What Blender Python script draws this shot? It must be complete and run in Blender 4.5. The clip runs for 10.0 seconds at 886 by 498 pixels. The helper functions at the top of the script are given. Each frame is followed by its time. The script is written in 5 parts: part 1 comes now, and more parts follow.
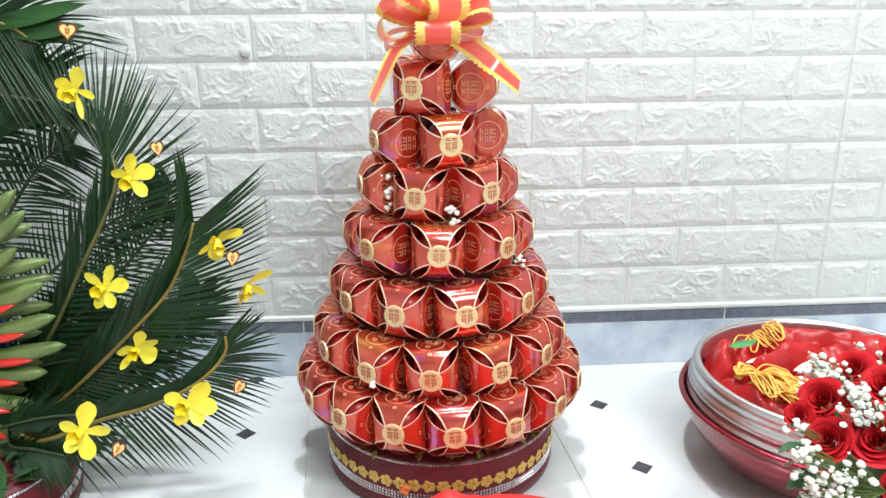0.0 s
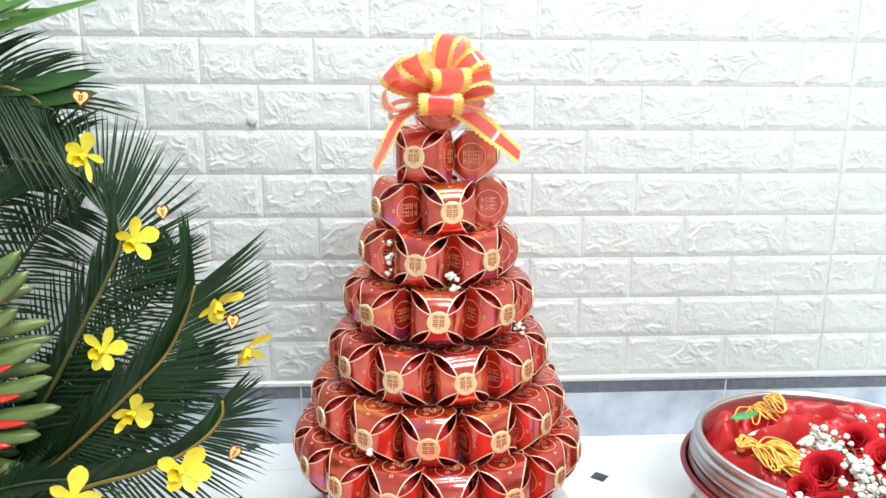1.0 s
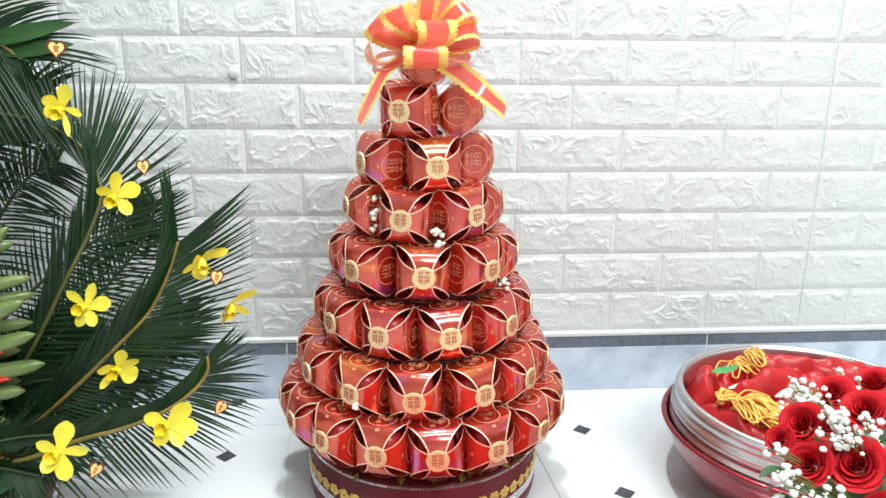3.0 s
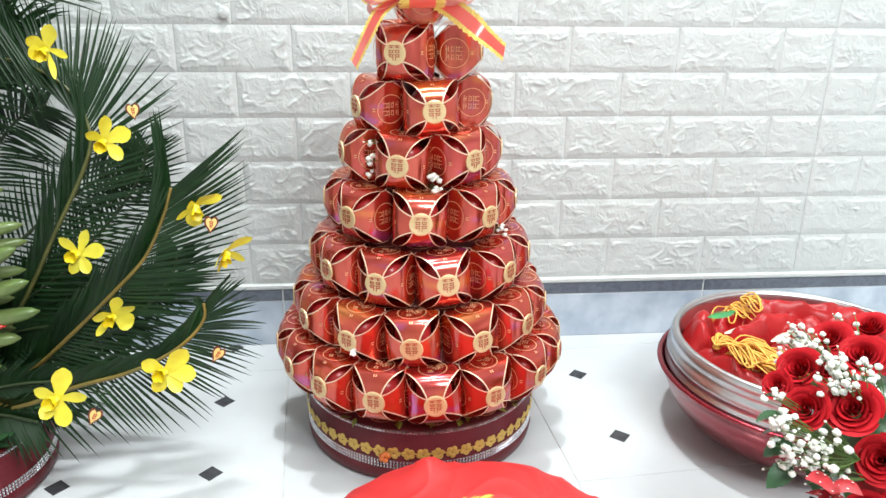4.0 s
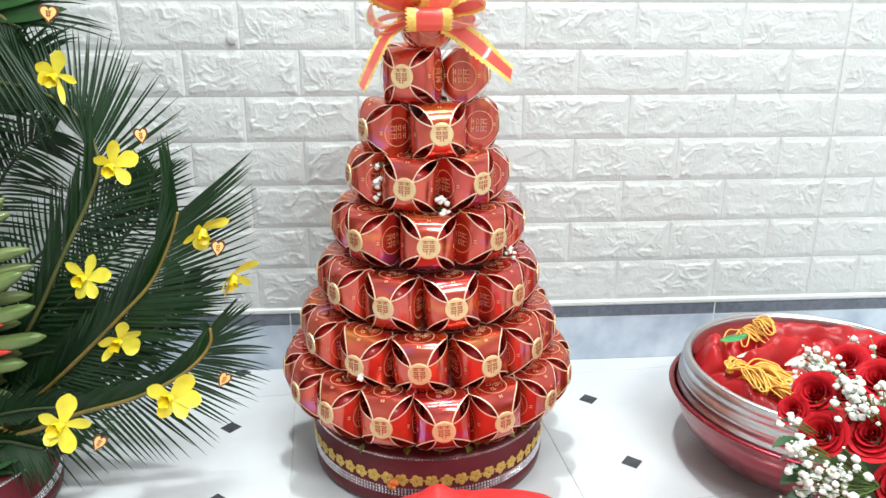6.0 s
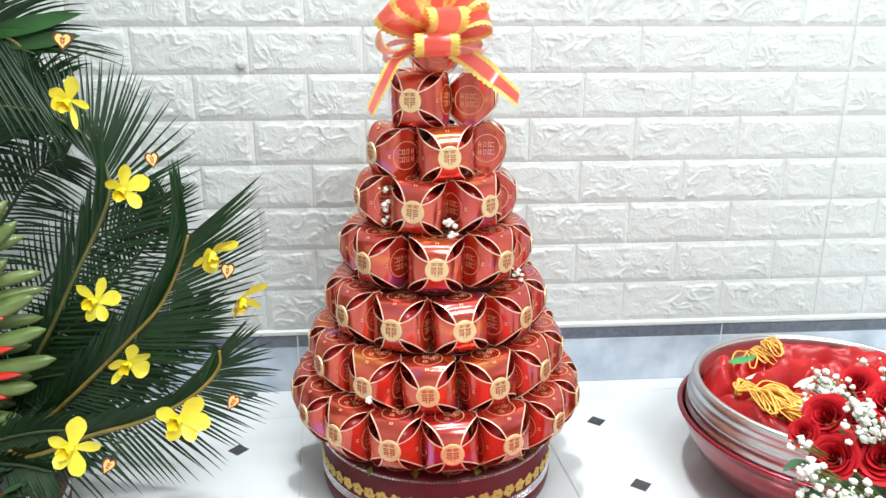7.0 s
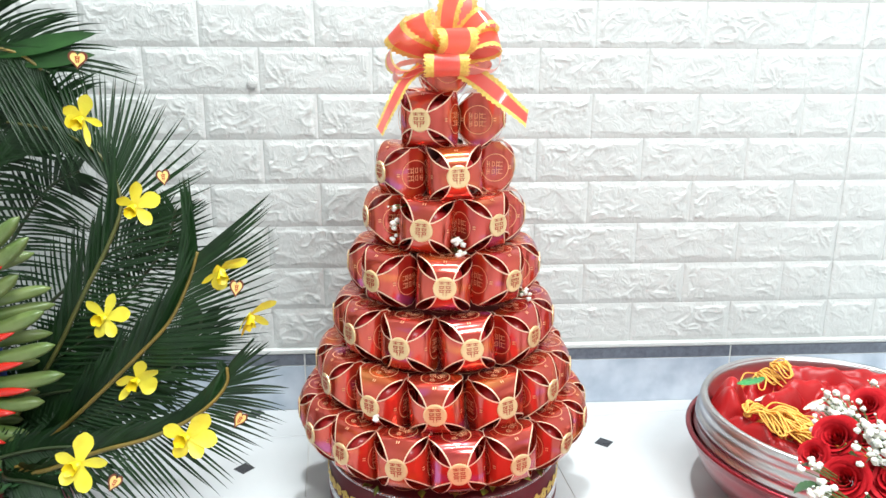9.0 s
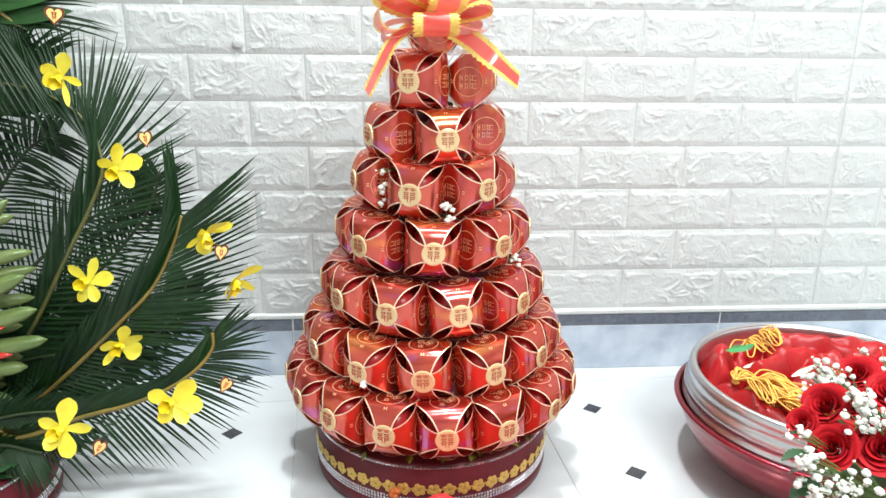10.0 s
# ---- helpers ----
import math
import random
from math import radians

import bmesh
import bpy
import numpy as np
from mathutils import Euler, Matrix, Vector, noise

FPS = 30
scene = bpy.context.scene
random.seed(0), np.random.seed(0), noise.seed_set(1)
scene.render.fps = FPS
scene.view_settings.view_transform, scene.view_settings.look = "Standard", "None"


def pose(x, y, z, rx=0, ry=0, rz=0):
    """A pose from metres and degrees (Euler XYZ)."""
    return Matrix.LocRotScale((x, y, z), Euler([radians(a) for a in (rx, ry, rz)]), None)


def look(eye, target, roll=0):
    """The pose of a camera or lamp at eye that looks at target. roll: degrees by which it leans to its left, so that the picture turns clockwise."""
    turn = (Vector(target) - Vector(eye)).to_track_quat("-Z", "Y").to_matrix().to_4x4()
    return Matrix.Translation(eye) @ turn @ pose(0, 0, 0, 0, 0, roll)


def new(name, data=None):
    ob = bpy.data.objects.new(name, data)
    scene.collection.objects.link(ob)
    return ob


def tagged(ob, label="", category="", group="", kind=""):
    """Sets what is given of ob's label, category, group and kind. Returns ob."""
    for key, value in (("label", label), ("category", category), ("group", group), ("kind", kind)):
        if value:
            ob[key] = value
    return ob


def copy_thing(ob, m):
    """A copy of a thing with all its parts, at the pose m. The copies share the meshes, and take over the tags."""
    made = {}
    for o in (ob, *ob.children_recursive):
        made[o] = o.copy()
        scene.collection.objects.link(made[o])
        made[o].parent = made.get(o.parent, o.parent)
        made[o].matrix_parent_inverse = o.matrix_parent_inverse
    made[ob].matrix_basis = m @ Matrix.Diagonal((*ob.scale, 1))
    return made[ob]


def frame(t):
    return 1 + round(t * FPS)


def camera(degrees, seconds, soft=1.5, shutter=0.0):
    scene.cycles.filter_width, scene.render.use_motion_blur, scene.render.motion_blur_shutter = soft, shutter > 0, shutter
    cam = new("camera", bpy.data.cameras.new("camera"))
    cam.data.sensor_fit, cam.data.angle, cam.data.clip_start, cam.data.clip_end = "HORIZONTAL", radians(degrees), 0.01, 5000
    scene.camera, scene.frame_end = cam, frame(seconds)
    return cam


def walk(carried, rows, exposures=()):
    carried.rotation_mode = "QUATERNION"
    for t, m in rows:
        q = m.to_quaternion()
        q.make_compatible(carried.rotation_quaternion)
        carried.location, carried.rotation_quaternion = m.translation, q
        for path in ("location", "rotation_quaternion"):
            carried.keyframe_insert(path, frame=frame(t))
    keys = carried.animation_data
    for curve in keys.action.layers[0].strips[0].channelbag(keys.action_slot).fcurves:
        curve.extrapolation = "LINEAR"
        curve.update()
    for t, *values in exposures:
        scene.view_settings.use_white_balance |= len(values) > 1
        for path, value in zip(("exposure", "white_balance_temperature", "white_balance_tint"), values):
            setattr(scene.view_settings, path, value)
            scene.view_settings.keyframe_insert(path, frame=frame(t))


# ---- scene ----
cam = camera(61.01, 10.0)
PATH = [
    (0, 0.3661, -0.9244, 0.6577, 72.359, 0.432, -8.384),
    (0.5, 0.3647, -0.9291, 0.6583, 75.868, -0.106, -8.116),
    (1, 0.3656, -0.9310, 0.6576, 77.512, -0.292, -8.150),
    (1.5, 0.3663, -0.9345, 0.6547, 78.168, -0.392, -8.503),
    (2, 0.3657, -0.9327, 0.6549, 76.748, -0.449, -8.739),
    (2.5, 0.3665, -0.9302, 0.6548, 75.639, -0.605, -9.039),
    (4, 0.3635, -0.9182, 0.6516, 70.182, -0.624, -9.696),
    (4.5, 0.3678, -0.9039, 0.6464, 68.524, -0.741, -9.839),
    (5, 0.3699, -0.8986, 0.6433, 68.489, -0.698, -9.571),
    (5.5, 0.3684, -0.9065, 0.6452, 70.289, -0.441, -9.303),
    (7, 0.3605, -0.9145, 0.6523, 73.537, 0.011, -8.859),
    (7.5, 0.3597, -0.9177, 0.6528, 74.293, 0.019, -8.658),
    (8, 0.3599, -0.9161, 0.6531, 74.994, -0.063, -8.695),
    (8.5, 0.3574, -0.9229, 0.6524, 76.443, -0.184, -8.337),
    (9, 0.3582, -0.9172, 0.6501, 75.124, -0.212, -8.269),
    (9.5, 0.3616, -0.9073, 0.6472, 73.700, -0.585, -8.730),
    (10, 0.3638, -0.9040, 0.6455, 72.519, -0.673, -8.797),
]
walk(cam, [(r[0], pose(*r[1:])) for r in PATH],
     [(0, 0.09), (1, 0.20), (2, 0.19), (2.7, 0.16), (4, 0.07), (5.5, 0.05), (7, 0.13), (8.5, 0.19), (10, 0.18)])

# ---- world and lamps ----
world = bpy.data.worlds.new("room_air")
scene.world = world
world.use_nodes = True
world.node_tree.nodes["Background"].inputs[0].default_value = (0.9, 0.95, 1.0, 1)
world.node_tree.nodes["Background"].inputs[1].default_value = 0.05


def area_lamp(name, m, size_x, size_y, watts, colour):
    data = bpy.data.lights.new(name, "AREA")
    data.shape, data.size, data.size_y, data.energy, data.color = "RECTANGLE", size_x, size_y, watts, colour
    ob = new(name, data)
    ob.matrix_basis = m
    return ob


area_lamp("wall_lamp", look((0.50, 0.15, 2.60), (0.55, 0.0, 0.0)), 0.11, 0.11, 44, (0.93, 1.0, 1.01))
# unseen soft lamp added behind the camera to brighten the fronts
area_lamp("fill_lamp", look((1.25, -2.2, 2.8), (0.85, -0.8, 0)), 1.6, 0.8, 118, (0.93, 1.0, 1.01))
# unseen narrow strip lamp added to put streaks on the foil boxes
area_lamp("streak_lamp", look((0.65, -0.80, 2.80), (0.65, -0.55, 0)), 1.1, 0.06, 28, (0.93, 1.0, 1.01))

# ---- materials ----


def shader(name, colour, rough=0.5, metal=0.0, second=None, scale=30.0, detail=4.0, bump=0.0, bump_scale=120.0,
           coat=0.0, island=0.0, sheen=0.0, sub=0.0, film=0.0, spread=0.5, rough_var=0.0, spec=0.5):
    """A surface: colour mixed with a second one by noise, with fine relief and a gloss that varies."""
    m = bpy.data.materials.new(name)
    m.use_nodes = True
    t = m.node_tree
    b = t.nodes["Principled BSDF"]
    b.inputs["Roughness"].default_value, b.inputs["Metallic"].default_value = rough, metal
    b.inputs["Coat Weight"].default_value = coat
    b.inputs["Specular IOR Level"].default_value = spec
    b.inputs["Coat Roughness"].default_value = 0.12
    b.inputs["Sheen Weight"].default_value = sheen
    if sub:
        b.inputs["Subsurface Weight"].default_value = sub
        b.inputs["Subsurface Radius"].default_value = (0.01, 0.006, 0.003)
        b.inputs["Subsurface Scale"].default_value = 0.3
    if film:
        b.inputs["Thin Film Thickness"].default_value = film
        b.inputs["Thin Film IOR"].default_value = 1.7
    c = (*colour, 1)
    second = second or tuple(v * 0.82 for v in colour)
    pos = t.nodes.new("ShaderNodeTexCoord")
    n = t.nodes.new("ShaderNodeTexNoise")
    n.inputs["Scale"].default_value, n.inputs["Detail"].default_value = scale, detail
    t.links.new(pos.outputs["Object"], n.inputs["Vector"])
    ramp = t.nodes.new("ShaderNodeValToRGB")
    ramp.color_ramp.elements[0].position, ramp.color_ramp.elements[1].position = 0.5 - spread / 2, 0.5 + spread / 2
    ramp.color_ramp.elements[0].color, ramp.color_ramp.elements[1].color = (*second, 1), c
    t.links.new(n.outputs["Fac"], ramp.inputs["Fac"])
    out = ramp.outputs["Color"]
    if island:
        g = t.nodes.new("ShaderNodeNewGeometry")
        o = t.nodes.new("ShaderNodeObjectInfo")
        add = t.nodes.new("ShaderNodeMath")
        add.operation = "ADD"
        t.links.new(g.outputs["Random Per Island"], add.inputs[0])
        t.links.new(o.outputs["Random"], add.inputs[1])
        rng = t.nodes.new("ShaderNodeMapRange")
        rng.inputs["From Max"].default_value = 2.0
        rng.inputs["To Min"].default_value, rng.inputs["To Max"].default_value = 1 - island, 1 + island
        t.links.new(add.outputs[0], rng.inputs["Value"])
        hsv = t.nodes.new("ShaderNodeHueSaturation")
        t.links.new(out, hsv.inputs["Color"])
        t.links.new(rng.outputs[0], hsv.inputs["Value"])
        out = hsv.outputs["Color"]
    t.links.new(out, b.inputs["Base Color"])
    if rough_var:
        rr = t.nodes.new("ShaderNodeMapRange")
        rr.inputs["To Min"].default_value, rr.inputs["To Max"].default_value = max(0.02, rough - rough_var), rough + rough_var
        t.links.new(n.outputs["Fac"], rr.inputs["Value"])
        t.links.new(rr.outputs[0], b.inputs["Roughness"])
    if bump:
        n2 = t.nodes.new("ShaderNodeTexNoise")
        n2.inputs["Scale"].default_value, n2.inputs["Detail"].default_value = bump_scale, 5
        t.links.new(pos.outputs["Object"], n2.inputs["Vector"])
        bp = t.nodes.new("ShaderNodeBump")
        bp.inputs["Strength"].default_value, bp.inputs["Distance"].default_value = bump, 0.002
        t.links.new(n2.outputs["Fac"], bp.inputs["Height"])
        t.links.new(bp.outputs["Normal"], b.inputs["Normal"])
    return m


def hologram(m):
    """Thin interference layer of uneven thickness, as on holographic foil. Coloured reflections are also painted into
    the base colour.
    """
    t = m.node_tree
    b = t.nodes["Principled BSDF"]
    n = t.nodes.new("ShaderNodeTexNoise")
    n.inputs["Scale"].default_value, n.inputs["Detail"].default_value = 14, 1
    o = t.nodes.new("ShaderNodeObjectInfo")
    pos = t.nodes.new("ShaderNodeTexCoord")
    t.links.new(pos.outputs["Object"], n.inputs["Vector"])
    add = t.nodes.new("ShaderNodeMath")
    add.operation = "ADD"
    t.links.new(n.outputs["Fac"], add.inputs[0])
    t.links.new(o.outputs["Random"], add.inputs[1])
    rng = t.nodes.new("ShaderNodeMapRange")
    rng.inputs["From Max"].default_value = 2.0
    rng.inputs["To Min"].default_value, rng.inputs["To Max"].default_value = 150.0, 620.0
    t.links.new(add.outputs[0], rng.inputs["Value"])
    t.links.new(rng.outputs[0], b.inputs["Thin Film Thickness"])
    b.inputs["Thin Film IOR"].default_value = 1.55
    tint = t.nodes.new("ShaderNodeValToRGB")
    stripes = t.nodes.new("ShaderNodeTexNoise")
    stripes.inputs["Scale"].default_value, stripes.inputs["Detail"].default_value = 30, 2
    off = t.nodes.new("ShaderNodeVectorMath")
    off.operation = "ADD"
    t.links.new(pos.outputs["Object"], off.inputs[0])
    t.links.new(o.outputs["Random"], off.inputs[1])
    t.links.new(off.outputs[0], stripes.inputs["Vector"])
    t.links.new(stripes.outputs["Fac"], tint.inputs["Fac"])
    bands = ((0.30, (0.25, 0.12, 1.0, 1)), (0.40, (1.0, 0.9, 0.95, 1)), (0.50, (1.0, 1.0, 1.0, 1)), (0.57, (1.0, 0.62, 0.12, 1)), (0.64, (1.0, 0.30, 0.10, 1)), (0.72, (0.75, 0.15, 1.0, 1)))
    for k, (at, c) in enumerate(bands):
        e = tint.color_ramp.elements[k] if k < 2 else tint.color_ramp.elements.new(at)
        e.position, e.color = at, c
    t.links.new(tint.outputs["Color"], b.inputs["Specular Tint"])
    b.inputs["Specular IOR Level"].default_value = 1.0
    hsv = t.nodes.new("ShaderNodeHueSaturation")
    hue = t.nodes.new("ShaderNodeMapRange")
    hue.inputs["From Min"].default_value, hue.inputs["From Max"].default_value = 0.5, 1.6
    hue.inputs["To Min"].default_value, hue.inputs["To Max"].default_value = 0.490, 0.508
    t.links.new(add.outputs[0], hue.inputs["Value"])
    t.links.new(hue.outputs[0], hsv.inputs["Hue"])
    old = b.inputs["Base Color"].links[0].from_socket
    t.links.new(old, hsv.inputs["Color"])
    # iridescent reflections painted into the base colour: broad orange and violet patches over the red
    patch = t.nodes.new("ShaderNodeTexNoise")
    patch.inputs["Scale"].default_value, patch.inputs["Detail"].default_value = 24, 1
    far = t.nodes.new("ShaderNodeVectorMath")
    far.operation = "MULTIPLY_ADD"
    far.inputs[1].default_value = (0.5, 1.0, 1.6)
    t.links.new(pos.outputs["Object"], far.inputs[0])
    t.links.new(o.outputs["Random"], far.inputs[2])
    t.links.new(far.outputs[0], patch.inputs["Vector"])
    glint = t.nodes.new("ShaderNodeValToRGB")
    steps = ((0.30, (0.50, 0.12, 0.50, 1)), (0.37, (0.66, 0.070, 0.05, 1)), (0.60, (0.66, 0.070, 0.04, 1)), (0.68, (0.90, 0.20, 0.035, 1)), (0.76, (0.95, 0.36, 0.06, 1)))
    for k, (at, c) in enumerate(steps):
        e = glint.color_ramp.elements[k] if k < 2 else glint.color_ramp.elements.new(at)
        e.position, e.color = at, c
    t.links.new(patch.outputs["Fac"], glint.inputs["Fac"])
    mix = t.nodes.new("ShaderNodeMix")
    mix.data_type = "RGBA"
    mix.inputs["Factor"].default_value = 0.55
    t.links.new(hsv.outputs["Color"], mix.inputs["A"])
    t.links.new(glint.outputs["Color"], mix.inputs["B"])
    t.links.new(mix.outputs["Result"], b.inputs["Base Color"])


FOAM = shader("white_foam_brick", (0.605, 0.615, 0.605), 0.32, second=(0.57, 0.582, 0.575), scale=9, bump=0.16, bump_scale=150, island=0.015, rough_var=0.08)


def chipped(m, scale, distance):
    """Sharp little ridges like chipped stone, laid over the fine grain."""
    t = m.node_tree
    b = t.nodes["Principled BSDF"]
    pos = t.nodes.new("ShaderNodeTexCoord")
    o = t.nodes.new("ShaderNodeObjectInfo")
    off = t.nodes.new("ShaderNodeVectorMath")
    off.operation = "MULTIPLY_ADD"
    off.inputs[1].default_value = (1, 1, 1)
    t.links.new(pos.outputs["Object"], off.inputs[0])
    t.links.new(o.outputs["Random"], off.inputs[2])
    n = t.nodes.new("ShaderNodeTexNoise")
    n.inputs["Scale"].default_value, n.inputs["Detail"].default_value, n.inputs["Distortion"].default_value = scale, 3, 0.9
    t.links.new(off.outputs[0], n.inputs["Vector"])
    sub = t.nodes.new("ShaderNodeMath")
    sub.operation = "SUBTRACT"
    sub.inputs[1].default_value = 0.5
    t.links.new(n.outputs["Fac"], sub.inputs[0])
    ab = t.nodes.new("ShaderNodeMath")
    ab.operation = "ABSOLUTE"
    t.links.new(sub.outputs[0], ab.inputs[0])
    rng = t.nodes.new("ShaderNodeMapRange")
    rng.inputs["From Max"].default_value = 0.16
    rng.inputs["To Min"].default_value, rng.inputs["To Max"].default_value = 1.0, 0.0
    t.links.new(ab.outputs[0], rng.inputs["Value"])
    bp = t.nodes.new("ShaderNodeBump")
    bp.inputs["Strength"].default_value, bp.inputs["Distance"].default_value = 0.42, distance
    t.links.new(rng.outputs[0], bp.inputs["Height"])
    old = b.inputs["Normal"].links[0].from_node
    t.links.new(bp.outputs["Normal"], old.inputs["Normal"])


chipped(FOAM, 52, 0.0013)
FOAM_GROOVE = shader("white_foam_groove", (0.66, 0.67, 0.66), 0.5, second=(0.60, 0.61, 0.605), scale=14, bump=0.2)
TILE = shader("glazed_white_tile", (0.58, 0.592, 0.60), 0.15, second=(0.50, 0.512, 0.527), scale=5, detail=8, spread=0.45, bump=0.02, bump_scale=30, rough_var=0.06)
GROUT = shader("pale_grout", (0.64, 0.63, 0.61), 0.8, second=(0.44, 0.43, 0.41), scale=40, bump=0.3)
DIAMOND = shader("black_glazed_inlay", (0.025, 0.025, 0.03), 0.2, second=(0.05, 0.05, 0.055), scale=60, rough_var=0.08)
MARBLE = shader("blue_grey_marbled_tile", (0.56, 0.62, 0.70), 0.22, second=(0.36, 0.42, 0.51), scale=16, detail=9, spread=0.34, rough_var=0.07)
DARK_BAND = shader("slate_blue_border_tile", (0.16, 0.18, 0.22), 0.3, second=(0.09, 0.10, 0.13), scale=120, detail=3)
PLASTER = shader("white_plaster", (0.78, 0.78, 0.76), 0.7, second=(0.72, 0.72, 0.70), scale=3, bump=0.1)
FOIL = shader("red_holographic_foil", (0.76, 0.090, 0.036), 0.15, 0.80, second=(0.52, 0.048, 0.030), scale=20, coat=0.55, island=0.16, bump=0.12, bump_scale=40, rough_var=0.06)
hologram(FOIL)


def card(m, colour, share):
    """Thin card: part of the light comes through."""
    t = m.node_tree
    mix = t.nodes.new("ShaderNodeMixShader")
    tr = t.nodes.new("ShaderNodeBsdfTranslucent")
    tr.inputs["Color"].default_value = (*colour, 1)
    mix.inputs[0].default_value = share
    t.links.new(t.nodes["Principled BSDF"].outputs[0], mix.inputs[1])
    t.links.new(tr.outputs[0], mix.inputs[2])
    t.links.new(mix.outputs[0], t.nodes["Material Output"].inputs["Surface"])


card(FOIL, (0.80, 0.08, 0.05), 0.16)
FOIL.node_tree.nodes["Principled BSDF"].inputs["Coat Roughness"].default_value = 0.13
FOIL.node_tree.nodes["Principled BSDF"].inputs["Coat IOR"].default_value = 2.0
GILT = shader("pale_gold_foil_edge", (0.84, 0.60, 0.42), 0.32, 0.25, second=(0.72, 0.47, 0.34), scale=80, island=0.06)
PRINT = shader("faded_gold_print", (0.80, 0.45, 0.24), 0.4, 0.3, second=(0.66, 0.30, 0.16), scale=90)
SEAL = shader("matt_gold_sticker", (0.74, 0.56, 0.31), 0.30, 0.3, second=(0.64, 0.45, 0.22), scale=70, coat=0.3, island=0.1)
EMBLEM = shader("red_foil_character", (0.52, 0.05, 0.03), 0.3, 0.5, second=(0.40, 0.04, 0.02), scale=60)
MAROON = shader("maroon_velvet_paper", (0.125, 0.016, 0.022), 0.42, second=(0.095, 0.011, 0.016), scale=40, bump=0.12, bump_scale=400, spec=0.3)
CRYSTAL = shader("clear_rhinestone", (0.82, 0.82, 0.84), 0.12, 0.75, second=(0.5, 0.5, 0.53), scale=300, island=0.4)
LACE = shader("gold_lace_trim", (0.72, 0.50, 0.13), 0.45, 0.35, second=(0.52, 0.33, 0.07), scale=220, bump=0.5, bump_scale=500)
# dark red that stands in for the boxes' shaded insides
BOX_HOLLOW = shader("dark_red_box_inside", (0.46, 0.028, 0.030), 0.35, second=(0.34, 0.018, 0.022), scale=40, coat=0.1)
CORE = shader("dark_red_gap_filler", (0.14, 0.012, 0.012), 0.6, scale=30)
MOSS = shader("yellow_green_filler_leaf", (0.26, 0.25, 0.03), 0.5, second=(0.10, 0.14, 0.02), scale=40, island=0.3)
RIBBON = shader("red_satin_ribbon", (0.86, 0.085, 0.075), 0.16, 0.0, second=(0.80, 0.06, 0.05), scale=20, coat=1.0, sub=0.0, rough_var=0.05)
card(RIBBON, (1.0, 0.46, 0.40), 0.50)
RIBBON.node_tree.nodes["Principled BSDF"].inputs["Coat Roughness"].default_value = 0.06
RIBBON_GOLD = shader("gold_glitter_ribbon_edge", (0.92, 0.74, 0.20), 0.28, 0.30, second=(0.62, 0.42, 0.05), scale=260, bump=0.8, bump_scale=420)
card(RIBBON_GOLD, (1.0, 0.82, 0.36), 0.32)
RIBBON_PALE = shader("pink_ribbon_back", (0.86, 0.42, 0.38), 0.25, second=(0.80, 0.32, 0.27), scale=25, coat=0.8)
card(RIBBON_PALE, (0.95, 0.55, 0.50), 0.5)
FROND = shader("dark_green_cycad_leaflet", (0.011, 0.039, 0.008), 0.34, second=(0.004, 0.017, 0.005), scale=22, island=0.4, spec=0.34)
DARK_STALK = shader("dark_green_stalk", (0.03, 0.05, 0.015), 0.5, second=(0.02, 0.03, 0.01), scale=30)
OLIVE = shader("olive_green_frond_stalk", (0.13, 0.12, 0.025), 0.5, second=(0.05, 0.06, 0.014), scale=26, bump=0.3)
RACHIS = shader("brown_yellow_frond_stalk", (0.27, 0.165, 0.028), 0.5, second=(0.10, 0.085, 0.016), scale=26, bump=0.3)
BROAD = shader("broad_green_leaf", (0.018, 0.070, 0.012), 0.42, second=(0.008, 0.034, 0.008), scale=18, spec=0.3, bump=0.2, bump_scale=50)
FRESH = shader("fresh_green_leaf", (0.075, 0.17, 0.035), 0.38, second=(0.03, 0.085, 0.016), scale=16, bump=0.2, bump_scale=50)
ORCHID = shader("yellow_orchid_petal", (0.80, 0.71, 0.06), 0.45, second=(0.70, 0.58, 0.03), scale=60, sub=0.15, bump=0.2, bump_scale=200)
ORCHID_LIP = shader("deep_yellow_orchid_lip", (0.84, 0.68, 0.015), 0.4, second=(0.78, 0.56, 0.01), scale=80, sub=0.1)
OKRA = shader("green_okra_skin", (0.07, 0.12, 0.024), 0.42, second=(0.17, 0.21, 0.07), scale=24, coat=0.2, island=0.18, sub=0.05, bump=0.3, bump_scale=250)
CHILLI = shader("glossy_red_chilli", (0.60, 0.022, 0.012), 0.16, second=(0.42, 0.012, 0.01), scale=20, coat=0.5, island=0.1)
BLUE = shader("blue_foam_core", (0.02, 0.06, 0.28), 0.6, second=(0.01, 0.03, 0.16), scale=40, bump=0.4)
STEEL = shader("brushed_aluminium", (0.66, 0.65, 0.66), 0.31, 1.0, second=(0.55, 0.54, 0.55), scale=6, bump=0.04, bump_scale=90, rough_var=0.08)
LACQUER = shader("red_anodised_aluminium", (0.30, 0.016, 0.030), 0.2, 0.8, second=(0.24, 0.011, 0.022), scale=8, coat=0.4, rough_var=0.06)
SATIN = shader("red_satin_cloth", (0.42, 0.011, 0.013), 0.34, second=(0.32, 0.007, 0.009), scale=30, bump=0.05, bump_scale=500, spec=0.35)
VELVET = shader("bright_red_cover_cloth", (0.66, 0.026, 0.026), 0.6, second=(0.52, 0.018, 0.018), scale=14, bump=0.2, bump_scale=600)
CORD = shader("golden_yellow_cord", (0.88, 0.52, 0.11), 0.5, second=(0.78, 0.36, 0.05), scale=300, bump=0.5, bump_scale=900)
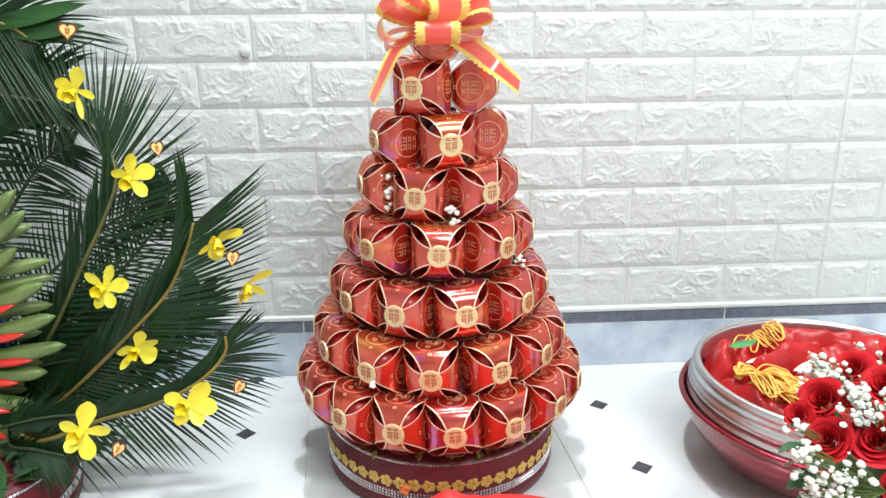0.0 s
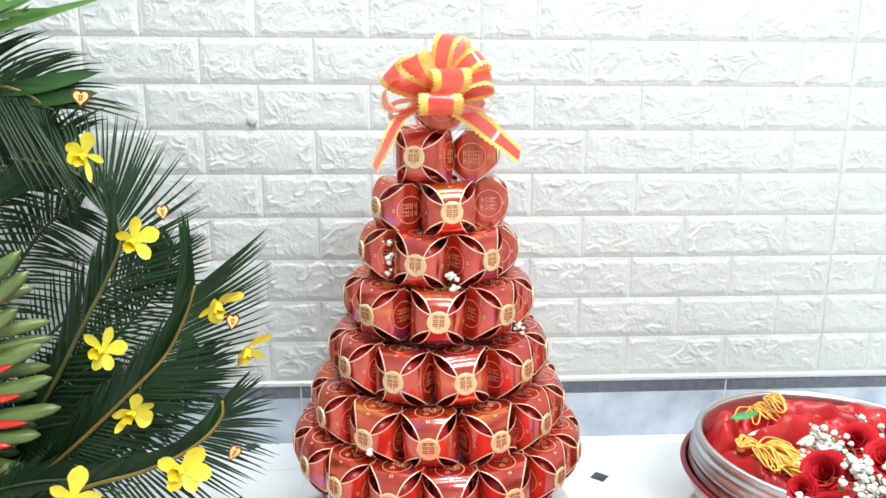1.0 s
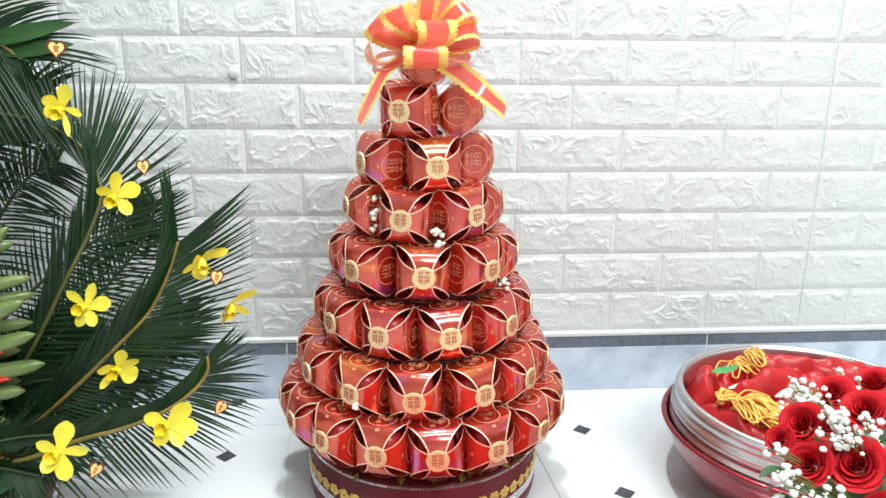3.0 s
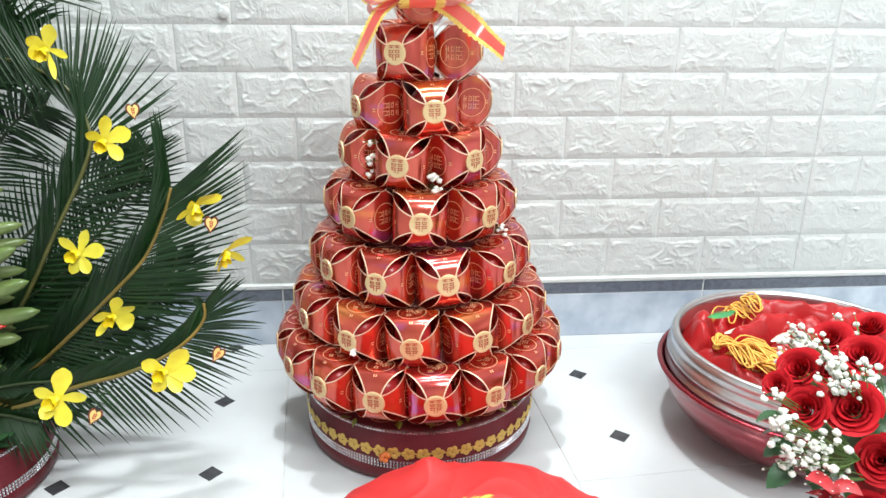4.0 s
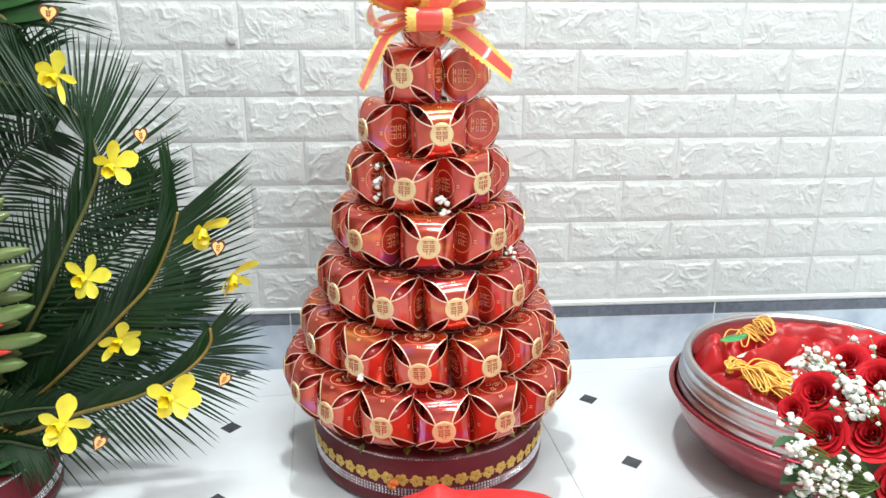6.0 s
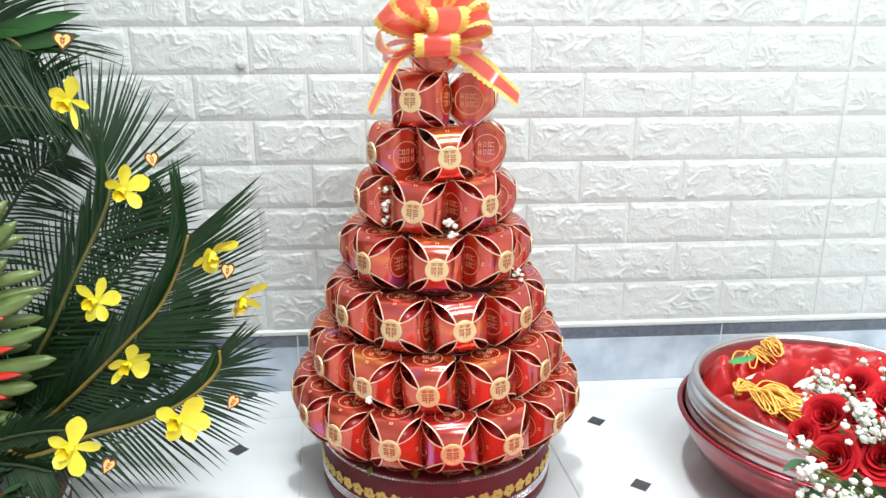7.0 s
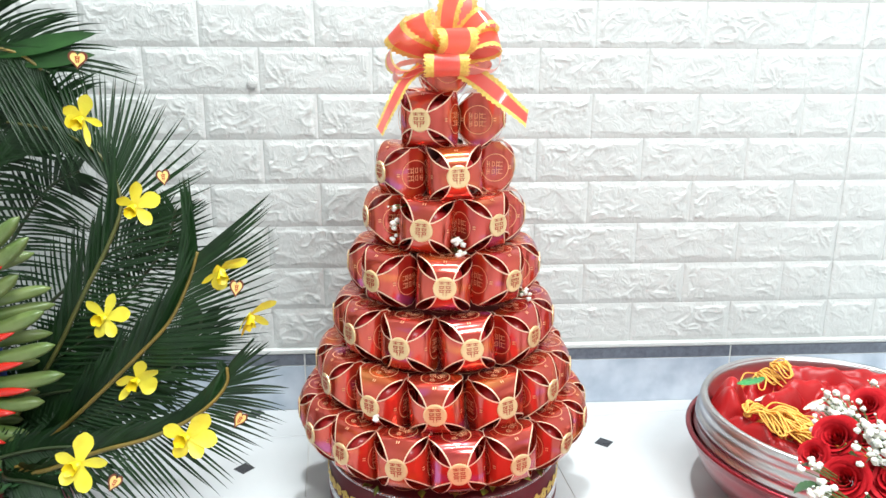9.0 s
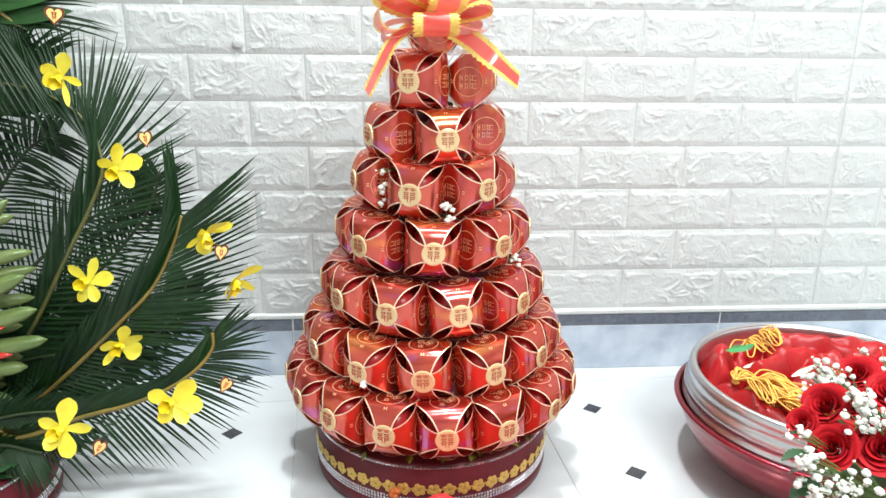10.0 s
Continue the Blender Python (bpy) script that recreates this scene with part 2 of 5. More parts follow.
GREEN_THREAD = shader("green_embroidery_thread", (0.03, 0.26, 0.06), 0.5, second=(0.02, 0.15, 0.05), scale=200, bump=0.5, bump_scale=600, island=0.3)
GOLD_THREAD = shader("yellow_embroidery_thread", (0.80, 0.60, 0.10), 0.5, second=(0.72, 0.42, 0.06), scale=200, bump=0.4, island=0.2)
WHITE_THREAD = shader("cream_embroidery_thread", (0.78, 0.72, 0.56), 0.5, scale=200, island=0.15)
BLUE_THREAD = shader("blue_violet_embroidery_thread", (0.12, 0.10, 0.46), 0.5, scale=200)
ROSE = shader("deep_red_rose_petal", (0.50, 0.011, 0.018), 0.6, second=(0.36, 0.007, 0.012), scale=34, sub=0.05, island=0.16, bump=0.2, bump_scale=160, spec=0.15)
BREATH = shader("white_gypsophila_petal", (0.82, 0.81, 0.76), 0.6, second=(0.70, 0.70, 0.62), scale=90, sub=0.1, bump=0.8, bump_scale=420)
STEM = shader("thin_green_stem", (0.12, 0.20, 0.05), 0.5, scale=60)
LEAF = shader("dark_rose_leaf", (0.03, 0.09, 0.03), 0.4, second=(0.018, 0.055, 0.02), scale=40, bump=0.3, coat=0.1)
DOTTED = shader("red_bow_fabric", (0.44, 0.014, 0.02), 0.5, second=(0.34, 0.010, 0.016), scale=30, coat=0.2)
DOT = shader("white_dot_print", (0.78, 0.74, 0.72), 0.5)
TAG = shader("yellow_card_tag", (0.86, 0.62, 0.22), 0.35, second=(0.80, 0.52, 0.16), scale=80, coat=0.4)
TAG_RIM = shader("dark_brown_card_rim", (0.16, 0.03, 0.015), 0.4, scale=60)

# ---- mesh helpers ----
RND = random.Random(7)


def mesh_of(bm, name, mats, smooth=True):
    me = bpy.data.meshes.new(name)
    bm.normal_update()
    bm.to_mesh(me)
    bm.free()
    for m in mats if isinstance(mats, (list, tuple)) else [mats]:
        me.materials.append(m)
    if smooth:
        me.polygons.foreach_set("use_smooth", [True] * len(me.polygons))
    return me


def part(name, bm, material, parent, label="", smooth=True):
    ob = new(name, bm if isinstance(bm, bpy.types.Mesh) else mesh_of(bm, name, material, smooth))
    ob.parent = parent
    return tagged(ob, label)


def thing(name, m, label, category, group="", kind=""):
    ob = new(name)
    ob.empty_display_size = 0.02
    ob.matrix_basis = m
    return tagged(ob, label, category, group, kind)


def grid(bm, rows, closed_u=False, closed_v=False, mat=0):
    """Faces between rows of points."""
    vs = [[bm.verts.new(q) for q in row] for row in rows]
    nu, nv = len(vs), len(vs[0])
    for i in range(nu - (0 if closed_u else 1)):
        for j in range(nv - (0 if closed_v else 1)):
            a, b = vs[i][j], vs[i][(j + 1) % nv]
            c, d = vs[(i + 1) % nu][(j + 1) % nv], vs[(i + 1) % nu][j]
            if len({a, b, c, d}) == 4:
                bm.faces.new((a, b, c, d)).material_index = mat
    return vs


def lathe(bm, profile, seg=64, mat=0, wob=0.0):
    rows = []
    for i in range(seg):
        a = 2 * math.pi * i / seg
        rows.append([Vector((r * math.cos(a), r * math.sin(a), z)) for r, z in profile])
    return grid(bm, rows, closed_u=True, mat=mat)


def box(bm, x0, x1, y0, y1, z0, z1, bev=0.0, mat=0):
    r = bmesh.ops.create_cube(bm, size=1, matrix=Matrix.Translation(((x0 + x1) / 2, (y0 + y1) / 2, (z0 + z1) / 2)) @ Matrix.Diagonal((x1 - x0, y1 - y0, z1 - z0, 1)))
    if bev:
        es = list({e for v in r["verts"] for e in v.link_edges})
        bmesh.ops.bevel(bm, geom=es, offset=bev, segments=1, affect="EDGES")


def spline(points, n):
    """Catmull-Rom through control points."""
    ps = [Vector(q) for q in points]
    ps = [2 * ps[0] - ps[1]] + ps + [2 * ps[-1] - ps[-2]]
    out = []
    m = len(ps) - 3
    for i in range(n):
        t = i / (n - 1) * m
        k = min(int(t), m - 1)
        f = t - k
        a, b, c, d = ps[k:k + 4]
        out.append(0.5 * (2 * b + (c - a) * f + (2 * a - 5 * b + 4 * c - d) * f * f + (3 * b - a - 3 * c + d) * f ** 3))
    return out


def tube(bm, pts, radius, seg=6, mat=0, cap=True):
    """A round tube along points; radius may be a function of 0..1."""
    n = len(pts)
    up = Vector((0.13, 0.31, 0.94)).normalized()
    rows = []
    for i, q in enumerate(pts):
        t = (pts[min(i + 1, n - 1)] - pts[max(i - 1, 0)]).normalized()
        s = t.cross(up)
        if s.length < 1e-3:
            s = t.orthogonal()
        s.normalize()
        w = s.cross(t).normalized()
        up = w
        r = radius(i / (n - 1)) if callable(radius) else radius
        rows.append([q + r * (math.cos(2 * math.pi * k / seg) * s + math.sin(2 * math.pi * k / seg) * w) for k in range(seg)])
    vs = grid(bm, rows, closed_v=True, mat=mat)
    if cap:
        for ring in (vs[0], vs[-1]):
            try:
                bm.faces.new(ring).material_index = mat
            except ValueError:
                pass
    return vs


def ribbon(bm, pts, side, half, mats=(0,), lift=0.0, cuts=None):
    """A band along points. side: unit vectors across; cuts: fractions across between the materials in mats."""
    cuts = cuts or [-1, 1]
    rows = []
    for i, q in enumerate(pts):
        s = side(i / (len(pts) - 1)) if callable(side) else side
        h = half(i / (len(pts) - 1)) if callable(half) else half
        wave = 1 + (0.09 * math.sin(2.4 * i) if len(cuts) > 2 else 0)
        rows.append([q + s * h * c * (wave if abs(c) == 1 else 1) for c in cuts])
    for k in range(len(cuts) - 1):
        grid(bm, [[r[k], r[k + 1]] for r in rows], mat=mats[k])


# ---- the wall: its line runs at a small angle to the floor's joints ----
WALL_X, WALL_Y, WALL_TURN = 0.8998, 0.3384, -0.0815
WALL = Matrix.Translation((WALL_X, WALL_Y, 0)) @ Matrix.Rotation(WALL_TURN, 4, "Z")
BRICK, COURSE, PANEL, LINE0 = 0.1862, 0.0760, 0.6586, 0.5766
U0, SEAM = -0.286, 0.0003


def plain(name, x0, x1, y0, y1, z0, z1, material, label, category, m=Matrix.Identity(4)):
    bm = bmesh.new()
    box(bm, x0, x1, y0, y1, z0, z1)
    ob = new(name, mesh_of(bm, name, material, False))
    ob.matrix_basis = m
    return tagged(ob, label, category, kind="structure")


wall_north = plain("wall_north", -3.2, 2.6, 0.006, 0.16, -0.1, 2.9, FOAM_GROOVE, "white foam brick-patterned wall above a tiled skirting", "wall", WALL)
# three walls and a ceiling out of view, added to close in and bounce light
plain("wall_south", -2.6, 3.6, -4.2, -4.05, 0, 2.9, PLASTER, "plain white wall out of view, added to bounce light", "wall")
plain("wall_west", -2.45, -2.3, -4.05, 0.5, 0, 2.9, PLASTER, "plain white wall out of view, added to bounce light", "wall")
plain("wall_east", 3.3, 3.45, -4.05, 0.5, 0, 2.9, PLASTER, "plain white wall out of view, added to bounce light", "wall")
plain("ceiling", -2.6, 3.6, -4.2, 0.8, 2.9, 3.0, PLASTER, "plain white ceiling out of view, added to bounce light", "ceiling")
floor = plain("floor", -2.6, 3.6, -4.2, 0.8, -0.06, -0.0013, GROUT, "white tiled floor with small black diamond inlays", "floor")

# skirting: marbled tiles, a dark border strip and a pale cap
SKIRT = thing("baseboard", WALL, "blue-grey marbled tile skirting with a dark border strip", "skirting", kind="structure")
for k in range(-8, 7):
    x = 0.192 + k * 0.4
    bm = bmesh.new()
    box(bm, x - 0.3985, x - 0.0015, -0.004, 0.0058, 0.0, 0.0875, 0.001)
    part("skirting_tile", bm, MARBLE, SKIRT, smooth=False)
    bm = bmesh.new()
    box(bm, x - 0.3985, x - 0.0015, -0.0045, 0.0058, 0.089, 0.1105, 0.001)
    part("border_tile", bm, DARK_BAND, SKIRT, "dark slate border tile", smooth=False)
bm = bmesh.new()
box(bm, -3.1, 2.5, -0.007, 0.0058, 0.112, 0.1215, 0.002)
part("cap_strip", bm, FOAM, SKIRT, "white cap strip", smooth=False)
bm = bmesh.new()
box(bm, -3.1, 2.5, -0.0028, 0.0050, 0.001, 0.1115)
part("grout", bm, FOAM_GROOVE, SKIRT, "white grout between the skirting tiles", smooth=False)


# ---- the tower of gift boxes ----
AXIS = Vector((0.508, 0.100, 0))
HALF = 0.0345
DEEP = 0.0330


def profile(k):
    """Half of a petal strip: distance from the box's axis, height along it and half width, for k from 0 (middle of the face) to 1 (middle of the side)."""
    a, d, d1 = HALF, DEEP, 0.0070
    if k < 0.72:
        ang = (k / 0.72) * math.pi / 2
        e = 2 / 2.15
        r, n = a * max(0.05, math.sin(ang) ** e), d1 + (d - d1) * math.cos(ang) ** e
    else:
        r, n = a, d1 * (1 - (k - 0.72) / 0.28)
    foot = 0.135
    w = r - (0.225 * a * math.sin(math.pi * ((k - foot) / (0.76 - foot)) ** 0.92) if foot < k < 0.76 else 0.0)
    return r, n, w


def petal_rows(lift=0.0, inner=None):
    rows = []
    ks = [i / 22 for i in range(23)]
    for sign in (1, -1):
        for k in ks if sign == 1 else ks[-2::-1]:
            r, n, w = profile(k)
            r1, n1, _ = profile(min(1, k + 0.01))
            r2, n2, _ = profile(max(0, k - 0.01))
            t = Vector((r1 - r2, n1 - n2))
            nor = Vector((-t.y, t.x)).normalized() if t.length > 1e-9 else Vector((1, 0))
            bulge = 0.0012 * math.sin(math.pi * min(1, k / 0.9))
            rows.append((r + lift * nor.x, sign * (n + lift * nor.y), w, bulge))
    return rows


def build_box_meshes():
    body, edge = bmesh.new(), bmesh.new()
    for q in range(4):
        turn = Matrix.Rotation(q * math.pi / 2, 4, "Y")
        rows = [[turn @ Vector((w * c, -n, r + b * (1 - c * c))) for c in (-1, -0.6, 0, 0.6, 1)] for r, n, w, b in petal_rows()]
        grid(body, rows)
        for s in (-1, 1):
            rows = []
            for i, (r, n, w, b) in enumerate(petal_rows(0.0006)):
                on = 1.15 if abs(n) > 0.0068 else 0.35
                rows.append([turn @ Vector((s * (w - 0.0014 * on), -n, r + b * 0.2)), turn @ Vector((s * (w + 0.0002), -n, r))])
            grid(edge, rows)
    disc = bmesh.new()
    lathe(disc, [(0.0001, 0.0), (0.0134, 0.0), (0.0147, -0.0006), (0.0149, -0.0018), (0.0001, -0.0018)], 28)
    bmesh.ops.transform(disc, matrix=Matrix.Rotation(math.pi / 2, 4, "X"), verts=disc.verts)
    sign = bmesh.new()
    # two mirrored halves of a folk character: nested bars, as on a paper cut
    bars = [(0, 9.5, 8, 0.7), (0, 7.2, 6, 0.7), (0, 3.6, 7, 0.7), (0, 0.8, 5.6, 0.7), (0, -1.8, 8, 0.7), (0, -4.6, 6.2, 0.7), (0, -9.2, 4.4, 0.7),
            (0, 8.4, 0.7, 4.0), (-2.6, 2.2, 0.7, 3.6), (2.6, 2.2, 0.7, 3.6), (-2.2, -3.2, 0.7, 2.6), (2.2, -3.2, 0.7, 2.6), (-2.9, -7.0, 0.7, 4.4), (2.4, -7.0, 0.7, 4.4)]
    for side in (-1, 1):
        for x, z, w, h in bars:
            cx, s = side * 4.4 + x * 0.92, 0.00094
            if (cx * cx + z * z) > 125 or z < -4 and abs(cx) > 6.0 or z < -8 and abs(cx) > 3.5:
                continue
            box(sign, (cx - w / 2) * s, (cx + w / 2) * s, -0.0006, 0.0, (z - h / 2) * s, (z + h / 2) * s)
    prints = []
    rise = next(profile(k / 200)[0] - HALF for k in range(200) if profile(k / 200)[1] < 0.0215)
    for kind in range(2):
        ring = bmesh.new()
        grid(ring, [[Vector((math.cos(a) * r, math.sin(a) * r, 0)) for r in (0.0178, 0.0188)] for a in [2 * math.pi * i / 36 for i in range(36)]], closed_u=True)
        if kind == 0:
            for side in (-1, 1):
                for x, z, w, h in bars:
                    cx, u = side * 4.4 + x * 0.92, 0.00112
                    if (cx * cx + z * z) > 125 or z < -8 and abs(cx) > 3.5:
                        continue
                    ring.faces.new([ring.verts.new(Vector(((cx + ax * w / 2) * u, (z + ay * h / 2) * u, 0))) for ax, ay in ((-1, -1), (1, -1), (1, 1), (-1, 1))])
        else:
            # a curled bird: spirals and a fanned tail
            for cx, cy, r0, turns, lean in ((-0.004, 0.005, 0.0052, 1.4, 0.0), (0.005, -0.001, 0.0046, 1.2, 2.0), (-0.003, -0.007, 0.0038, 1.3, 4.0)):
                rows = []
                for i in range(26):
                    a = lean + turns * 2 * math.pi * i / 25
                    r = r0 * (0.25 + 0.75 * i / 25)
                    rows.append([Vector((cx + (r + d) * math.cos(a), cy + (r + d) * math.sin(a), 0)) for d in (-0.00045, 0.00045)])
                grid(ring, rows)
            for i in range(5):
                a = -0.5 + 0.32 * i
                rows = [[Vector((0.002 + f * 0.0125 * math.cos(a) - d * math.sin(a), 0.002 + f * 0.0125 * math.sin(a + 0.3 * f) + d * math.cos(a), 0)) for d in (-0.0004, 0.0004)] for f in (0.3, 0.5, 0.7, 0.9, 1.0)]
                grid(ring, rows)
        for k in (-1, 1):
            for dx in (-1.3, 1.3):
                c = Vector((dx * 0.0011, k * 0.0215, rise + 0.0006))
                ring.faces.new([ring.verts.new(c + Vector((ax * 0.0007, ay * 0.0017, -ay * k * 0.0009))) for ax, ay in ((-1, -1), (1, -1), (1, 1), (-1, 1))])
        prints.append(mesh_of(ring, "box_print", PRINT, False))
    return (mesh_of(body, "box_body", FOIL), mesh_of(edge, "box_edge", GILT), mesh_of(disc, "box_seal", SEAL, False),
            mesh_of(sign, "box_emblem", EMBLEM, False), prints)


BODY, EDGE, DISC, SIGN, RING = build_box_meshes()
gift_box = thing("gift_box", pose(0, 0, 0), "red foil petal-fold gift box with a round gold seal", "gift box", "boxes of the tower")
part("body", BODY, None, gift_box)
# added block: its dark red imitates the shaded hollow behind the openings
bm = bmesh.new()
box(bm, -0.0225, 0.0225, -0.0215, 0.0215, -0.0225, 0.0225, 0.008)
part("inner_block", bm, BOX_HOLLOW, gift_box, "dark red block standing in for the shaded hollow inside")
part("gilt_edge", EDGE, None, gift_box, "pale gold edging")
seal = part("seal", DISC, None, gift_box, "round gold sticker")
seal.location = (0, -DEEP - 0.0008, 0)
emblem = part("emblem", SIGN, None, seal, "red double-happiness pattern")
emblem.location = (0, -0.0001, 0)
for q in range(4):
    o = part("printed_medallion", RING[(q + 1) % 2], None, gift_box)
    o.matrix_basis = Matrix.Rotation(q * math.pi / 2, 4, "Y") @ Matrix.Translation((0, 0, HALF + 0.0017))

TIERS = [  # radius of the seals, height of the box centres, bearings seen, boxes round
    (0.2140, 0.1480, [-46.5, -24.2, -2.4, 19.6, 42.8], 17),
    (0.1870, 0.2135, [-68.0, -38.6, -11.4, 17.6, 44.0], 13),
    (0.1600, 0.2855, [-61.0, -28.8, 5.5, 41.1], 11),
    (0.1380, 0.3610, [-53.0, -8.4, 34.0, 80.0], 8),
    (0.1150, 0.4310, [-80.0, -23.6, 30.0, 84.0], 6),
    (0.0990, 0.4960, [-70.0, 3.5, 88.0], 4),
    (0.0850, 0.5640, [-31.0, 72.0], 3),
]
first = True
for radius, z, seen, count in TIERS:
    rest = count - len(seen)
    gap = (360 - (seen[-1] - seen[0])) / (rest + 1)
    for k, bearing in enumerate(seen + [seen[-1] + gap * (i + 1) for i in range(rest)]):
        a = math.radians(bearing)
        rc = radius - DEEP - 0.003
        m = pose(AXIS.x + rc * math.sin(a), AXIS.y - rc * math.cos(a), z + RND.uniform(-0.0015, 0.0015), RND.uniform(-3, 3), RND.uniform(-3, 3), bearing + RND.uniform(-3, 3))
        if first:
            gift_box.matrix_basis = m
            first = False
        else:
            copy_thing(gift_box, m)
copy_thing(gift_box, pose(0.505, 0.090, 0.6270, 0, 0, 92))

# unseen dark body added so that gaps between the boxes stay dark
core = bmesh.new()
lathe(core, [(0.0001, 0.084), (0.15, 0.084), (0.142, 0.115), (0.142, 0.18), (0.114, 0.19), (0.114, 0.25), (0.088, 0.258), (0.088, 0.32), (0.064, 0.33), (0.064, 0.39),
             (0.042, 0.40), (0.042, 0.46), (0.026, 0.465), (0.026, 0.53), (0.012, 0.535), (0.012, 0.59), (0.0001, 0.592)], 40)
o = new("tower_filler", mesh_of(core, "tower_filler", CORE))
o.location = AXIS
tagged(o, "dark red filler body added inside the tower to darken gaps", "tower core")

# ---- round base of the tower ----



def petal_flower_mesh():
    bm = bmesh.new()
    for k in range(5):
        a = 2 * math.pi * k / 5 + 0.3
        c = Vector((math.cos(a), 0, math.sin(a))) * 0.0055
        rim = [bm.verts.new(c + Vector((0.0043 * math.cos(b), 0, 0.0043 * math.sin(b)))) for b in [2 * math.pi * i / 8 for i in range(8)]]
        top = bm.verts.new(c + Vector((0, -0.0016, 0)))
        for i in range(8):
            bm.faces.new((rim[i], rim[(i + 1) % 8], top))
    return mesh_of(bm, "lace_flower", LACE)


LACE_FLOWER = petal_flower_mesh()


def crystal_band(radius, heights, count):
    bm = bmesh.new()
    for z in heights:
        for i in range(count):
            a = 2 * math.pi * (i + 0.5) / count
            rad, tan = Vector((math.cos(a), math.sin(a), 0)), Vector((-math.sin(a), math.cos(a), 0))
            c = rad * radius + Vector((0, 0, z))
            s = 0.0015 if len(heights) > 1 else 0.0020
            base = [bm.verts.new(c + s * (tan * u + Vector((0, 0, v)))) for u, v in ((-1, -1), (1, -1), (1, 1), (-1, 1))]
            top = [bm.verts.new(c + rad * 0.0016 + 0.5 * s * (tan * u + Vector((0, 0, v)))) for u, v in ((-1, -1), (1, -1), (1, 1), (-1, 1))]
            bm.faces.new(top)
            for k in range(4):
                bm.faces.new((base[k], base[(k + 1) % 4], top[(k + 1) % 4], top[k]))
    return bm


def display_base(centre, radius, flowers, label):
    ob = thing("display_base", Matrix.Translation(centre), label, "display stand")
    r = radius
    bm = bmesh.new()
    lathe(bm, [(0.0001, 0.0), (r - 0.006, 0.0), (r - 0.001, 0.004), (r + 0.001, 0.014), (r + 0.001, 0.022), (r - 0.001, 0.024), (r - 0.001, 0.082), (r - 0.004, 0.086), (0.0001, 0.086)], 96)
    part("drum", bm, MAROON, ob, "maroon velvet-paper drum")
    n = int(2 * math.pi * r / 0.0046)
    part("rhinestone_trim", crystal_band(r - 0.0008, [0.0815], n), CRYSTAL, ob, "single row of clear rhinestones", False)
    part("rhinestone_trim", crystal_band(r - 0.0008, [0.0255, 0.0300, 0.0345], n), CRYSTAL, ob, "triple row of clear rhinestones", False)
    if flowers:
        count = 54
        for i in range(count):
            a = 360 * i / count
            o = part("lace_flower", LACE_FLOWER, None, ob)
            o.matrix_basis = Matrix.Rotation(radians(a), 4, "Z") @ Matrix.Translation((0, -r - 0.0006, 0.0495)) @ Matrix.Rotation(RND.uniform(0, 6), 4, "Y")
        bm = bmesh.new()
        for i in range(90):
            a, b = 2 * math.pi * i / 90, 2 * math.pi * (i + 1) / 90
            bm.faces.new([bm.verts.new(((r - 0.0004) * math.cos(x), (r - 0.0004) * math.sin(x), z)) for x, z in ((a, 0.0482), (b, 0.0482), (b, 0.0508), (a, 0.0508))])
        part("lace_cord", bm, LACE, ob)
    return ob


tower_base = display_base((AXIS.x, AXIS.y, 0), 0.1715, True, "round maroon base with gold flower lace and rhinestone rows")
bm = bmesh.new()
for i in range(170):
    a = RND.uniform(0, 2 * math.pi)
    r = RND.uniform(0.13, 0.170)
    c = Vector((r * math.cos(a), r * math.sin(a), 0.088 + RND.uniform(0, 0.012)))
    d = Vector((math.cos(a + RND.uniform(-0.8, 0.8)), math.sin(a + RND.uniform(-0.8, 0.8)), RND.uniform(-0.3, 0.4))).normalized()
    s = d.cross(Vector((0, 0, 1))).normalized()
    L = RND.uniform(0.012, 0.022)
    q = [c, c + d * L * 0.5 + s * L * 0.3 + Vector((0, 0, 0.002)), c + d * L, c + d * L * 0.5 - s * L * 0.3 + Vector((0, 0, 0.002))]
    bm.faces.new([bm.verts.new(v) for v in q])
o = new("filler_leaves", mesh_of(bm, "filler_leaves", MOSS, False))
o.location = AXIS
tagged(o, "yellow-green filler leaves tucked under the lowest boxes", "leaves", kind="stuff")

bm = bmesh.new()
for k in range(9):
    a = 2 * math.pi * k / 9
    r = 0.0045 if k < 8 else 0.0
    bmesh.ops.create_icosphere(bm, subdivisions=1, radius=0.0042, matrix=Matrix.Translation((r * math.cos(a), -0.002 * (k % 2), r * math.sin(a))))
o = new("orange_flower", mesh_of(bm, "orange_flower", shader("orange_petal", (0.72, 0.22, 0.05), 0.5, second=(0.6, 0.14, 0.03), scale=100)))
o.location = (AXIS.x - 0.071, AXIS.y - 0.163, 0.046)
tagged(o, "small orange flower pinned on the maroon base", "flower")

# ---- ribbon bow on top ----
bow = thing("ribbon_bow", Matrix.Translation((0.498, 0.045, 0.638)), "red satin pull bow with gold lace edges on the tower's top", "bow")
CUTS = [-1, -0.58, 0.58, 1]


